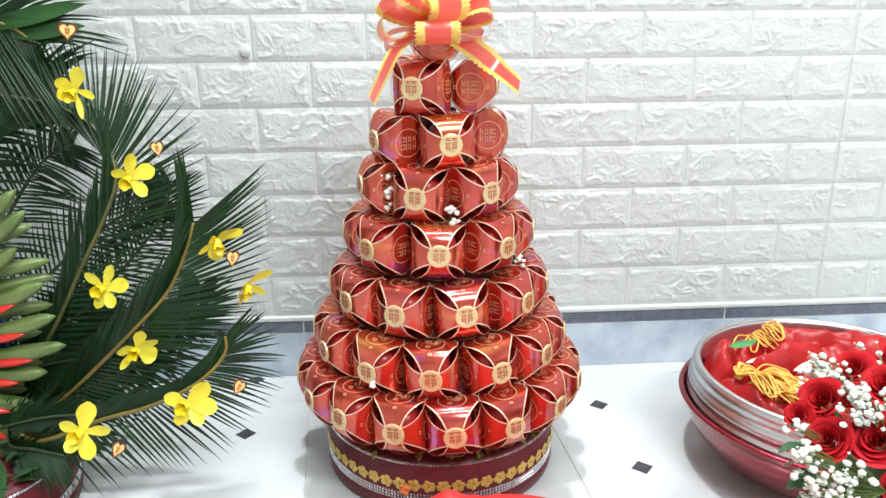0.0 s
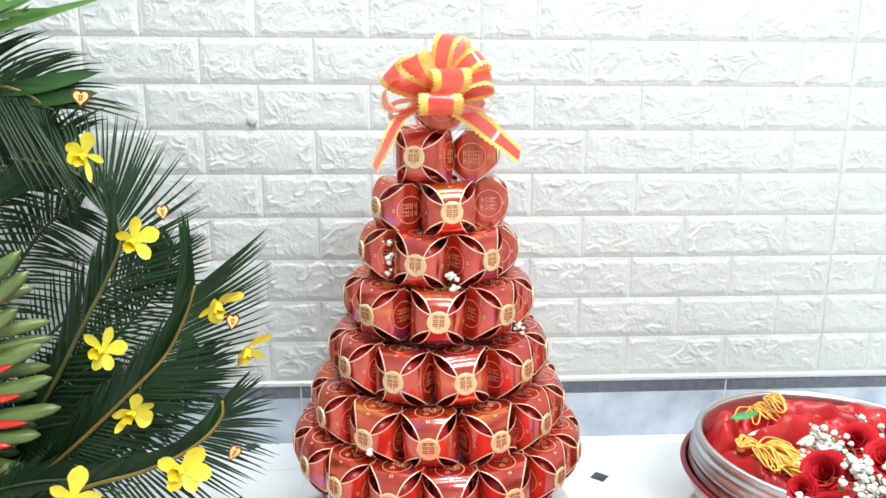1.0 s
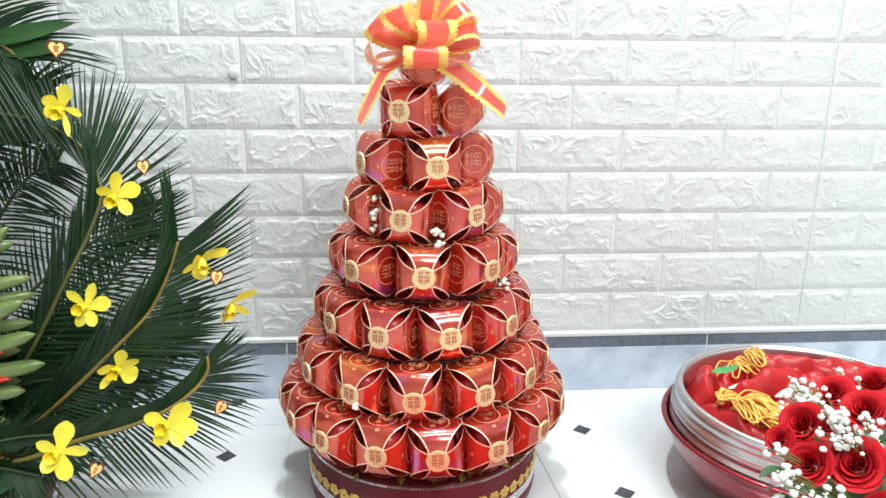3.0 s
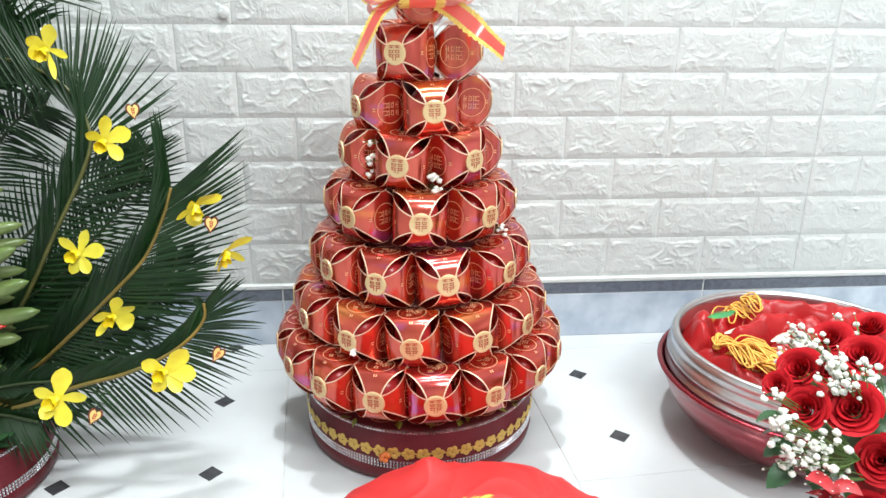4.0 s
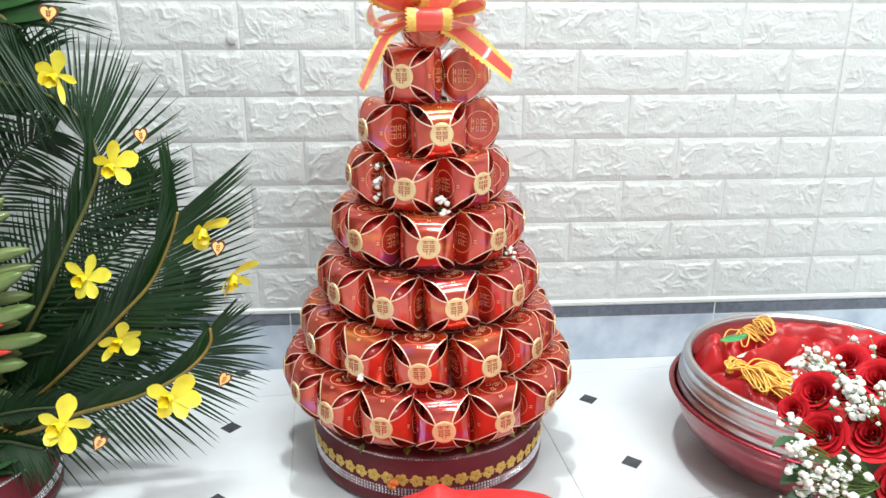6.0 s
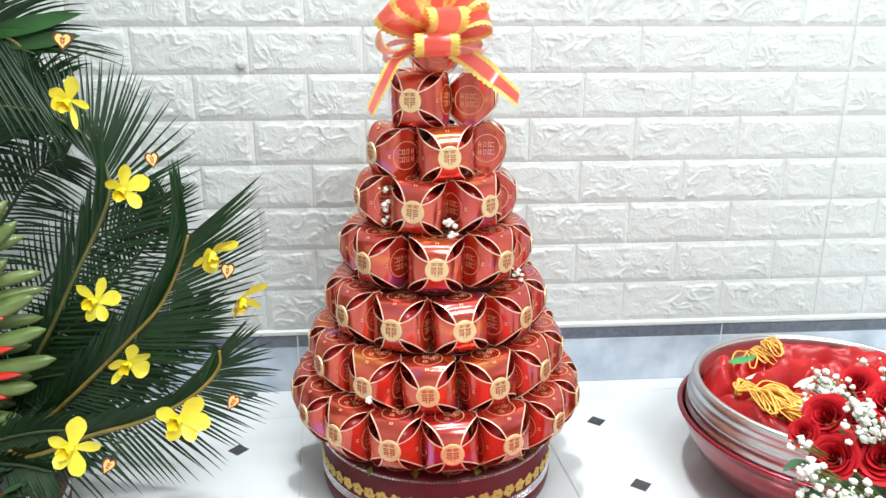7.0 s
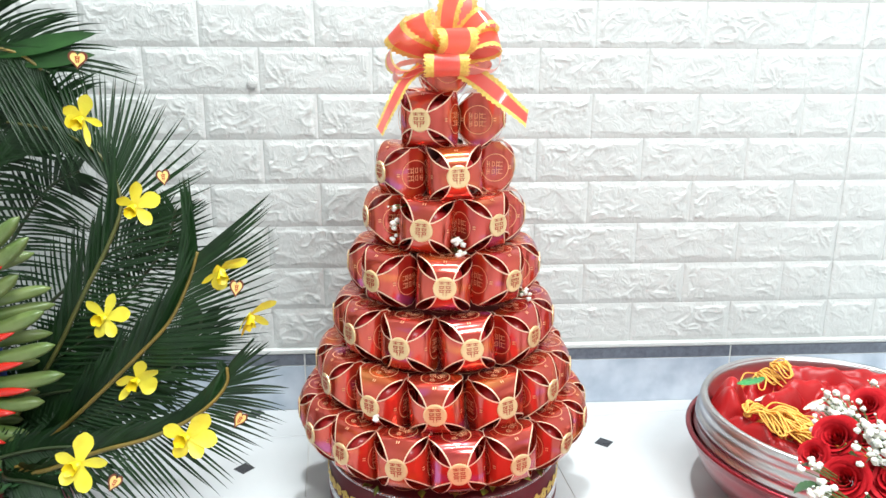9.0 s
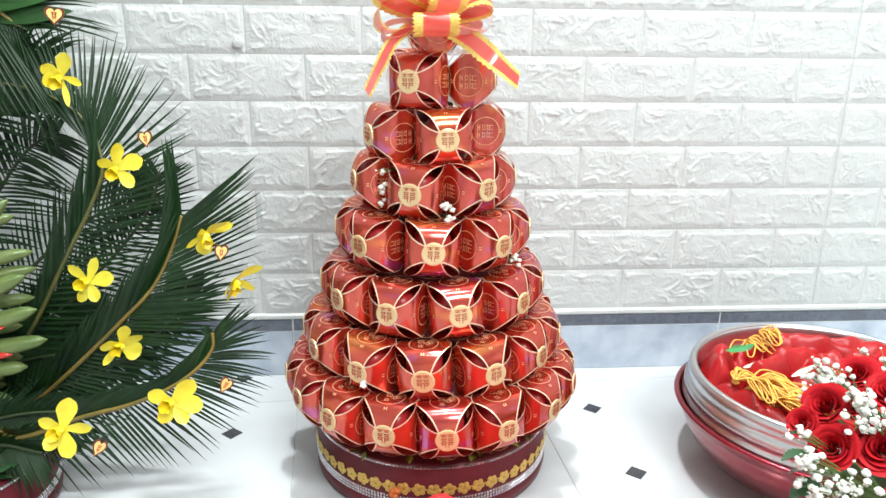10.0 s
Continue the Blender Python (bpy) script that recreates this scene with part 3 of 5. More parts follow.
def bow_loop(direction, across, length, height, half=0.0215, pale=False):
    """One loop of wide ribbon: out along direction and back to the knot; across is the way the ribbon's width lies."""
    d = Vector(direction).normalized()
    side = Vector(across)
    side = (side - d * side.dot(d)).normalized()
    up = side.cross(d).normalized()
    pts = []
    for i in range(65):
        a = 2 * math.pi * i / 64
        rr = (1 - math.cos(a)) / 2
        pts.append(d * length * rr ** 0.75 + up * height * math.sin(a) * (0.25 + 0.75 * rr) * -1)
    bm = bmesh.new()
    ribbon(bm, pts, lambda f: (side + d * 0.10 * math.sin(2 * math.pi * f)).normalized(), lambda f: half * (0.30 + 0.70 * math.sin(math.pi * f) ** 0.45), (1, 0, 1), cuts=CUTS)
    part("loop", mesh_of(bm, "loop", [RIBBON_PALE if pale else RIBBON, RIBBON_PALE if pale else RIBBON_GOLD]), None, bow, "pale pink back of the ribbon" if pale else "")


LOOPS = [  # direction, way across, length, height
    ((-0.05, -1, -0.16), (1, 0, 0.02), 0.054, 0.019, 0.027), ((0.20, -0.75, 0.50), (1, 0.15, 0.08), 0.056, 0.019, 0.026), ((-0.75, -0.50, 0.95), (0.75, -0.5, 0.45), 0.066, 0.017),
    ((-1, -0.30, 0.55), (0.3, -0.8, 0.75), 0.074, 0.016), ((-1, -0.15, 0.02), (0.25, -1, 0.20), 0.070, 0.024, 0.019), ((-0.95, -0.1, -0.30), (0.2, -0.8, 0.3), 0.066, 0.015, 0.016, True),
    ((0.30, 0.10, 1.0), (0.75, -0.65, 0.0), 0.082, 0.024, 0.019), ((0.80, -0.1, 0.70), (0.4, -0.7, -0.5), 0.078, 0.018, 0.018), ((1, -0.25, 0.34), (0.25, -0.85, -0.5), 0.074, 0.016, 0.018),
    ((1, -0.15, 0.0), (-0.2, -1, 0.20), 0.072, 0.022, 0.018, True), ((0.95, -0.1, -0.30), (0.5, -0.5, 0.5), 0.060, 0.016, 0.015, True), ((0.7, 0.5, 0.3), (0.5, -0.5, 0.5), 0.068, 0.018), ((-0.25, 0.6, 0.8), (1, 0.2, 0.2), 0.070, 0.020)]
for args in LOOPS:
    bow_loop(*args)
for pts, half, tip in (([(0.026, -0.008, -0.012), (0.052, -0.020, -0.030), (0.076, -0.028, -0.050), (0.103, -0.030, -0.072)], 0.0135, 0.35),
                       ([(-0.026, -0.006, -0.008), (-0.050, -0.020, -0.026), (-0.066, -0.028, -0.052), (-0.083, -0.030, -0.086)], 0.0078, -0.4)):
    bm = bmesh.new()
    c = spline(pts, 36)
    d = (c[-1] - c[0]).normalized()
    side = d.cross(Vector((0.1, -1, 0.25))).normalized()
    ribbon(bm, c, lambda f: (side + Vector((0, 0.55 * math.sin(4.5 * f + 0.6), 0)) + d * tip * f ** 6).normalized(), half, (1, 0, 1), cuts=CUTS)
    part("tail", mesh_of(bm, "tail", [RIBBON, RIBBON_GOLD]), None, bow)
bm = bmesh.new()
bmesh.ops.create_icosphere(bm, subdivisions=2, radius=0.012)
part("knot", bm, RIBBON, bow)

# ---- basins at the right ----
BOWL = Vector((1.070, -0.025, 0))
red_basin = thing("basin", Matrix.Translation(BOWL), "red anodised aluminium basin with a rolled rim on the floor", "basin")
bm = bmesh.new()
lathe(bm, [(0.0001, 0.005), (0.100, 0.005), (0.106, 0.0), (0.114, 0.003), (0.140, 0.012), (0.168, 0.030), (0.188, 0.054), (0.1985, 0.080), (0.2030, 0.094), (0.2085, 0.099), (0.2100, 0.103),
           (0.2080, 0.107), (0.2045, 0.106), (0.2000, 0.096), (0.1945, 0.080), (0.184, 0.056), (0.164, 0.034), (0.136, 0.017), (0.100, 0.011), (0.0001, 0.010)], 128)
part("shell", bm, LACQUER, red_basin)
bm = bmesh.new()
lathe(bm, [(0.2075 + 0.0042 * math.cos(a), 0.1045 + 0.0036 * math.sin(a)) for a in [2 * math.pi * k / 10 for k in range(11)]], 128)
part("rolled_rim", bm, LACQUER, red_basin)
steel_basin = thing("basin", Matrix.Translation(BOWL), "ribbed silver aluminium basin nested in the red basin", "basin")
bm = bmesh.new()
lathe(bm, [(0.0001, 0.012), (0.092, 0.013), (0.126, 0.028), (0.154, 0.040), (0.174, 0.058), (0.1900, 0.082), (0.1955, 0.096), (0.2000, 0.104), (0.2000, 0.108), (0.1965, 0.111), (0.1965, 0.116),
           (0.1990, 0.121), (0.1985, 0.127), (0.1955, 0.130), (0.1935, 0.133), (0.1930, 0.138), (0.1945, 0.143), (0.1940, 0.148), (0.1920, 0.152), (0.1890, 0.1540),
           (0.1845, 0.1535), (0.1820, 0.149), (0.1815, 0.136), (0.1835, 0.120), (0.1760, 0.088), (0.1560, 0.058), (0.1280, 0.040), (0.092, 0.020), (0.0001, 0.018)], 128)
part("shell", bm, STEEL, steel_basin)
bm = bmesh.new()
lathe(bm, [(0.1875 + 0.0042 * math.cos(a), 0.1530 + 0.0026 * math.sin(a)) for a in [2 * math.pi * k / 10 for k in range(11)]], 128)
part("rolled_rim", bm, STEEL, steel_basin)


def crumple(x, y, seed, scale):
    v = Vector((x * scale + seed, y * scale - seed, seed * 0.7))
    a = abs(math.sin(2.2 * noise.noise(v * 0.6) + 1.5 * v.y + 0.8 * v.x))
    b = abs(math.sin(2.6 * noise.noise(v * 0.9 + Vector((5, 1, 3))) - 1.9 * v.x + 1.2 * v.y))
    return a * 0.65 + b * 0.35


FOLDS = ((-0.155, 0.055, -0.120, 0.105, 0.050, 0.030), (-0.165, 0.010, -0.140, -0.030, 0.030, 0.026), (-0.100, 0.030, 0.020, 0.070, 0.040, 0.024), (-0.020, 0.085, 0.130, 0.055, 0.046, 0.030),
         (-0.085, 0.090, -0.030, 0.115, 0.032, 0.024), (0.000, 0.035, 0.120, 0.010, 0.040, 0.026), (-0.060, -0.010, 0.060, -0.030, 0.030, 0.026), (-0.130, -0.050, -0.060, -0.090, 0.022, 0.028),
         (0.020, -0.080, 0.120, -0.050, 0.030, 0.03))


def cloth_height(x, y):
    """Draped satin: rounded rolls along the folds with sharp creases between them."""
    r = math.hypot(x, y) / 0.1825
    v = Vector((x * 22, y * 22, 1.7))
    wx, wy = x + 0.010 * noise.noise(v), y + 0.010 * noise.noise(v + Vector((7, 3, 1)))
    h = 0.0
    for x0, y0, x1, y1, top, w in FOLDS:
        t = max(0.0, min(1.0, ((wx - x0) * (x1 - x0) + (wy - y0) * (y1 - y0)) / ((x1 - x0) ** 2 + (y1 - y0) ** 2)))
        q = math.hypot(wx - x0 - t * (x1 - x0), wy - y0 - t * (y1 - y0)) / (0.8 * w)
        if q < 1.6:
            roll = top * math.cos(q * math.pi / 3.2) ** 1.3
            h = max(h, roll)
    fine = abs(math.sin(2.4 * noise.noise(v * 0.8) + 34 * wx + 60 * wy)) * 0.011 + abs(noise.noise(v * 1.6)) * 0.008
    return 0.104 + (1.45 * h + fine) * (1 - 0.75 * max(0.0, r) ** 8)


cloth = bmesh.new()
grid(cloth, [[Vector((r * math.cos(a), r * math.sin(a), cloth_height(r * math.cos(a), r * math.sin(a)))) for a in [2 * math.pi * k / 260 for k in range(260)]] for r in [0.1815 * (i / 109) ** 0.8 for i in range(110)]], closed_v=True)
o = new("cloth", mesh_of(cloth, "cloth", SATIN))
o.location = BOWL
tagged(o, "crumpled red satin cloth lying in the silver basin", "cloth")


def tassel(cx, cy, spread, turns, seed, lean=0.0):
    """Loose loops of golden cord."""
    rng = random.Random(seed)
    ob = thing("tassel", Matrix.Translation((BOWL.x + cx, BOWL.y + cy, cloth_height(cx, cy) + 0.013)), "loose golden-yellow cord tassel on the red cloth", "tassel")
    for k in range(turns):
        a = rng.uniform(-0.9, 0.9) + lean
        L = spread * rng.uniform(0.55, 1.1)
        d, s = Vector((math.cos(a), math.sin(a), 0)), Vector((-math.sin(a), math.cos(a), 0))
        w = rng.uniform(0.004, 0.010)
        h = rng.uniform(0.004, 0.012)
        o0 = Vector((rng.uniform(-0.006, 0.006), rng.uniform(-0.006, 0.006), rng.uniform(0, 0.006)))
        c = [o0, o0 + d * L * 0.4 + s * w + Vector((0, 0, h)), o0 + d * L + s * w * 0.6 + Vector((0, 0, 0.001)), o0 + d * L * 1.06 + Vector((0, 0, -0.002)), o0 + d * L - s * w * 0.7, o0 + d * L * 0.45 - s * w + Vector((0, 0, h * 0.8)), o0]
        bm = bmesh.new()
        tube(bm, spline(c, 22), 0.00125, 5)
        part("cord_loop", bm, CORD, ob)
    bm = bmesh.new()
    bmesh.ops.create_uvsphere(bm, u_segments=10, v_segments=6, radius=0.006, matrix=Matrix.Diagonal((1, 1, 0.7, 1)))
    part("knot", bm, CORD, ob)


for args in ((-0.092, 0.125, 0.040, 11, 1, -1.3), (-0.060, 0.130, 0.040, 10, 2, -1.0), (-0.060, 0.120, 0.050, 8, 3, -1.6), (-0.040, 0.115, 0.036, 7, 4, -1.2), (-0.150, -0.005, 0.034, 11, 5, 0.3), (-0.125, 0.000, 0.045, 12, 6, -0.9),
             (-0.120, -0.030, 0.05, 13, 7, -0.6), (-0.115, -0.062, 0.060, 18, 8, -0.4), (-0.135, -0.020, 0.060, 16, 14, -1.0), (-0.080, -0.085, 0.055, 14, 15, -0.3), (-0.095, -0.055, 0.05, 11, 9, -0.7), (0.128, 0.105, 0.03, 4, 10, 1.4), (0.05, -0.08, 0.05, 8, 11, -0.5)):
    tassel(*args)


def embroidered_leaf(origin, length, width, turn, material, name, label, tilt=0.0, strokes=22):
    """A leaf of raised stitches either side of a rib."""
    ob = thing(name, Matrix.Translation(origin) @ Matrix.Rotation(turn, 4, "Z") @ Matrix.Rotation(tilt, 4, "Y"), label, "embroidery")
    bm = bmesh.new()
    for i in range(strokes):
        f = i / (strokes - 1)
        for s in (-1, 1):
            w = width * math.sin(math.pi * (0.12 + 0.86 * f)) ** 0.8
            a = Vector((length * f, 0, 0.0015))
            b = a + Vector((length * 0.16, s * w, -0.0012))
            d = (b - a).normalized()
            n = Vector((-d.y, d.x, 0)) * length / strokes * 0.55
            q = [a - n, b, a + n]
            t = (a + b) / 2 + Vector((0, 0, 0.0016))
            vs = [bm.verts.new(v) for v in q] + [bm.verts.new(t)]
            for k in range(3):
                bm.faces.new((vs[k], vs[(k + 1) % 3], vs[3]))
    part("stitching", bm, material, ob)
    return ob


for cx, cy, L, W, turn in ((-0.138, 0.048, 0.042, 0.013, 0.15), (-0.092, -0.016, 0.070, 0.015, 0.40)):
    embroidered_leaf((BOWL.x + cx, BOWL.y + cy, cloth_height(cx, cy) + 0.012), L, W, turn, GREEN_THREAD, "embroidered_leaf", "green embroidered leaf on the red cloth", -0.1)
for cx, cy, L, W, turn in ((-0.070, -0.012, 0.045, 0.007, 0.4), (-0.120, 0.028, 0.04, 0.006, 0.3)):
    embroidered_leaf((BOWL.x + cx, BOWL.y + cy, cloth_height(cx, cy) + 0.021), L, W, turn, WHITE_THREAD, "embroidered_feather", "cream embroidered feather on the red cloth", -0.1)

# ---- embroidered red cover in front of the tower ----
COVER = Vector((0.503, -0.338, 0))
cover = thing("tray_cover", Matrix.Translation(COVER), "bright red embroidered cloth cover over a round tray", "cover")


def cover_height(x, y):
    r = math.hypot(x, y) / 0.245
    h = 0.138 * max(0.0, 1 - r ** 2.6) ** 0.75
    h += 0.004 * math.sin(7 * math.atan2(y, x) + 1) * min(1, r * r)
    h += 0.016 * math.exp(-(((x + 0.030) / 0.020) ** 2 + ((y - 0.125) / 0.022) ** 2))
    h += 0.004 * crumple(x, y, 9.0, 9.0) + 0.004
    q = Vector((x * 16, y * 16, 4.0))
    fold = 1 - abs(noise.noise(q + Vector((noise.noise(q * 0.7), noise.noise(q * 0.7 + Vector((3, 1, 2))), 0)) * 1.4))
    h += 0.006 * fold ** 4 * min(1, r * 1.4)
    return h


bm = bmesh.new()
rows = []
for i in range(90):
    r = 0.245 * (i / 89)
    rows.append([Vector((r * math.cos(a), r * math.sin(a), cover_height(r * math.cos(a), r * math.sin(a)))) for a in [2 * math.pi * k / 220 for k in range(220)]])
grid(bm, rows, closed_v=True)
part("cloth", bm, VELVET, cover)
bm = bmesh.new()
lathe(bm, [(0.0001, 0.0), (0.20, 0.0), (0.232, 0.004), (0.233, 0.001)], 64)
part("tray", bm, LACQUER, cover)
for cx, cy, L, W, turn, material, label in ((-0.052, 0.030, 0.072, 0.010, 0.26, GOLD_THREAD, "yellow"), (-0.046, 0.023, 0.058, 0.007, 0.22, WHITE_THREAD, "cream"), (0.044, 0.034, 0.070, 0.012, -0.30, GREEN_THREAD, "green"),
                                            (0.060, 0.020, 0.05, 0.009, -0.2, GOLD_THREAD, "gold"), (-0.02, 0.012, 0.07, 0.011, 0.05, GREEN_THREAD, "green"), (0.0, 0.004, 0.07, 0.012, 0.1, WHITE_THREAD, "cream")):
    bm = bmesh.new()
    for i in range(30):
        f = i / 29 + RND.uniform(-0.01, 0.01)
        for s in (-1, 1):
            w = W * max(0.05, math.sin(math.pi * min(0.98, max(0.1, 0.12 + 0.86 * f)))) ** 0.8 * RND.uniform(0.75, 1.2)
            a = Vector((L * f, s * RND.uniform(0, 0.002), 0))
            b = a + Vector((L * RND.uniform(0.12, 0.2), s * w, 0))
            n = Vector((-(b - a).y, (b - a).x, 0)).normalized() * L / 30 * 0.32
            q = []
            for v in (a - n, b, a + n, (a + b) / 2):
                v = Matrix.Rotation(turn, 3, "Z") @ v + Vector((cx, cy, 0))
                q.append(bm.verts.new((v.x, v.y, cover_height(v.x, v.y) + (0.0030 if len(q) == 3 else 0.0012))))
            for k in range(3):
                bm.faces.new((q[k], q[(k + 1) % 3], q[3]))
    part("embroidery", bm, material, cover, label + " stitched feather")
bm = bmesh.new()
for k in range(3):
    pts = []
    for i in range(30):
        a = i / 29 * 5.2
        x, y = -0.078 + 0.018 * k + (0.012 - 0.002 * k) * math.cos(a), 0.012 + 0.009 * math.sin(a)
        pts.append(Vector((x, y, cover_height(x, y) + 0.002)))
    tube(bm, pts, 0.0009, 5)
part("embroidery", bm, BLUE_THREAD, cover, "blue-violet stitched curl")

# ---- bouquet ----
BQ = Vector((0.905, -0.415, 0.215))


def rose(centre, facing, radius, seed):
    """Overlapping petals on a spiral, tight in the middle and rolled outwards."""
    rng = random.Random(seed)
    f = Vector(facing).normalized()
    radius *= 0.88
    m = Matrix.Translation(Vector(centre) - f * radius * 0.25) @ f.to_track_quat("Z", "Y").to_matrix().to_4x4()
    ob = thing("rose", m, "deep red open rose in the bouquet", "rose", "roses of the bouquet")
    count = 17
    for k in range(count):
        t = (k + 0.5) / count
        rr = radius * (0.06 + 0.78 * t ** 1.1)
        a0 = k * 2.42 + rng.uniform(-0.25, 0.25)
        span = 2.9 - 0.7 * t
        top = radius * (0.52 - 0.20 * t ** 1.5) * rng.uniform(0.95, 1.05)
        roll = rng.uniform(0.85, 1.15)
        rows = []
        for i in range(10):
            v = i / 9
            lip = max(0.0, v - 0.56) / 0.44
            row = []
            for j in range(13):
                u = j / 12 - 0.5
                a = a0 + u * span
                side = 1 - (2 * abs(u)) ** 3 * 0.35
                rad = rr * (0.42 + 0.58 * v ** 0.6) + radius * 0.20 * roll * t * lip ** 1.6 * side + 0.04 * radius * u
                rad += radius * 0.02 * t * lip * math.sin(7 * u + 2.1 * k)
                z = (top + 0.35 * radius) * v ** 0.8 * (1 - 0.18 * (2 * abs(u)) ** 3) - 0.35 * radius - radius * 0.09 * roll * t * lip ** 2.2
                row.append(Vector((rad * math.cos(a), rad * math.sin(a), z)))
            rows.append(row)
        bm = bmesh.new()
        grid(bm, rows)
        part("petal", bm, ROSE, ob)
    return ob


ROSES = [((0.794, -0.385, 0.285), 0.026), ((0.826, -0.405, 0.294), 0.031), ((0.807, -0.35, 0.306), 0.027), ((0.787, -0.35, 0.29), 0.018), ((0.849, -0.425, 0.251), 0.03),
         ((0.873, -0.35, 0.316), 0.029), ((0.867, -0.31, 0.315), 0.025), ((0.91, -0.37, 0.286), 0.031), ((0.904, -0.41, 0.269), 0.03), ((0.974, -0.3, 0.3), 0.03),
         ((0.908, -0.43, 0.234), 0.03), ((0.834, -0.44, 0.204), 0.027), ((0.965, -0.25, 0.293), 0.027), ((0.847, -0.34, 0.297), 0.022), ((0.861, -0.45, 0.21), 0.03)]
# ball added inside the bouquet to fill its gaps with dark green
bm = bmesh.new()
bmesh.ops.create_icosphere(bm, subdivisions=4, radius=0.062)
for v in bm.verts:
    v.co *= 1 + 0.12 * noise.noise(v.co * 40)
o = new("bouquet_filler", mesh_of(bm, "bouquet_filler", LEAF))
o.location = (0.900, -0.372, 0.232)
tagged(o, "dark green filler ball added to darken gaps between the roses", "bouquet core")
for i, (c, r) in enumerate(ROSES):
    c = Vector(c)
    rose(c, (c - BQ).normalized() * 0.55 + Vector((-0.45, -0.60, 0.50)), r, i)


def gypsophila(centre, spread, count, seed, root, label="spray of small white gypsophila flowers in the bouquet", group="gypsophila sprays"):
    """A spray of small white double flowers on thin stems."""
    rng = random.Random(seed)
    c = Vector(centre)
    ob = thing("gypsophila", Matrix.Translation(c), label, "flower spray", group)
    stems = bmesh.new()
    for k in range(count):
        q = Vector((rng.gauss(0, 1), rng.gauss(0, 1), rng.gauss(0, 1))) * spread * 0.36
        r = rng.uniform(0.0018, 0.0042) if rng.random() < 0.72 else rng.uniform(0.0008, 0.0014)
        bm = bmesh.new()
        bmesh.ops.create_icosphere(bm, subdivisions=2, radius=r)
        for v in bm.verts:
            v.co *= 0.98 + 0.50 * noise.noise(v.co.normalized() * 2.4 + Vector((k, seed, 0)))
            v.co.z *= 0.85
        o = part("blossom", bm, BREATH, ob)
        o.location = q
        e = (Vector(root) - c) * 0.35
        tube(stems, [q, q * 0.55 + e * 0.5, e], 0.0005, 3, cap=False)
    tagged(part("stem_spray", stems, STEM, ob), kind="stuff")


for i, (c, s, n) in enumerate((((0.434, 0.030, 0.452), 0.010, 8), ((0.432, 0.032, 0.432), 0.010, 8), ((0.430, 0.034, 0.413), 0.008, 6), ((0.512, -0.004, 0.412), 0.010, 8), ((0.514, -0.004, 0.396), 0.009, 8),
                               ((0.606, 0.010, 0.335), 0.009, 7), ((0.398, -0.052, 0.199), 0.006, 5))):
    gypsophila(c, s, n, 80 + i, (AXIS.x, AXIS.y, c[2]), "small white gypsophila sprig tucked between the boxes", "sprigs of the tower")
SPRAYS = [((0.762, -0.4, 0.283), 0.016, 18), ((0.77, -0.41, 0.259), 0.03, 46), ((0.791, -0.425, 0.27), 0.024, 38), ((0.781, -0.425, 0.255), 0.022, 18), ((0.821, -0.39, 0.314), 0.025, 48),
          ((0.821, -0.37, 0.326), 0.019, 28), ((0.836, -0.31, 0.314), 0.021, 70), ((0.809, -0.32, 0.304), 0.012, 9), ((0.855, -0.385, 0.313), 0.016, 12), ((0.77, -0.375, 0.295), 0.011, 10),
          ((0.892, -0.3, 0.314), 0.022, 18), ((0.815, -0.43, 0.239), 0.01, 4), ((0.907, -0.36, 0.314), 0.03, 20), ((0.856, -0.4, 0.301), 0.012, 5)]
for i, (c, s, n) in enumerate(SPRAYS):
    gypsophila(c, s, n, 50 + i, BQ)


def leaf_blade(length, width, fold=0.25, bend=0.3, serr=0.0, nu=12):
    bm = bmesh.new()
    rows = []
    for i in range(nu):
        f = i / (nu - 1)
        w = width * math.sin(math.pi * min(1, 0.04 + 0.96 * f)) ** 0.75 * (1 - 0.25 * f) * (1 + serr * (i % 2))
        z = -bend * length * f * f
        rows.append([Vector((length * f, s * w, z + abs(s) * fold * w)) for s in (-1, -0.5, 0, 0.5, 1)])
    grid(bm, rows)
    return bm


def rose_leaf(at, d, length, roll):
    d = Vector(d).normalized()
    m = Matrix.Translation(at) @ d.to_track_quat("X", "Z").to_matrix().to_4x4() @ Matrix.Rotation(roll, 4, "X")
    length *= 0.40
    ob = new("rose_leaf", mesh_of(leaf_blade(length, length * 0.34, serr=0.14, nu=14), "rose_leaf", LEAF))
    ob.matrix_basis = m
    tagged(ob, "dark green serrated rose leaf under the flowers", "leaf", "leaves of the bouquet")


for at, d, L, roll in (((0.772, -0.41, 0.244), (-0.8, -0.3, -0.35), 0.075, -0.4),
                       ((0.778, -0.39, 0.263), (-0.7, 0, 0.3), 0.07, 0.6),
                       ((0.782, -0.36, 0.284), (-0.9, 0.1, 0.1), 0.05, 0.9),
                       ((0.771, -0.39, 0.284), (-0.8, 0, 0.1), 0.07, 0.3),
                       ((0.775, -0.4, 0.261), (-0.7, -0.1, -0.1), 0.07, -0.2),
                       ((0.848, -0.43, 0.214), (0.2, -0.6, -0.2), 0.08, 0.2),
                       ((0.828, -0.42, 0.208), (0.1, -0.5, -0.4), 0.08, 0.5),
                       ((0.799, -0.41, 0.247), (-0.3, -0.5, -0.5), 0.08, 0.4),
                       ((0.819, -0.41, 0.233), (0.2, -0.5, -0.5), 0.09, -0.3),
                       ((0.861, -0.42, 0.259), (0.5, -0.5, 0.3), 0.06, 0.2)):
    rose_leaf(at, d, L, roll)

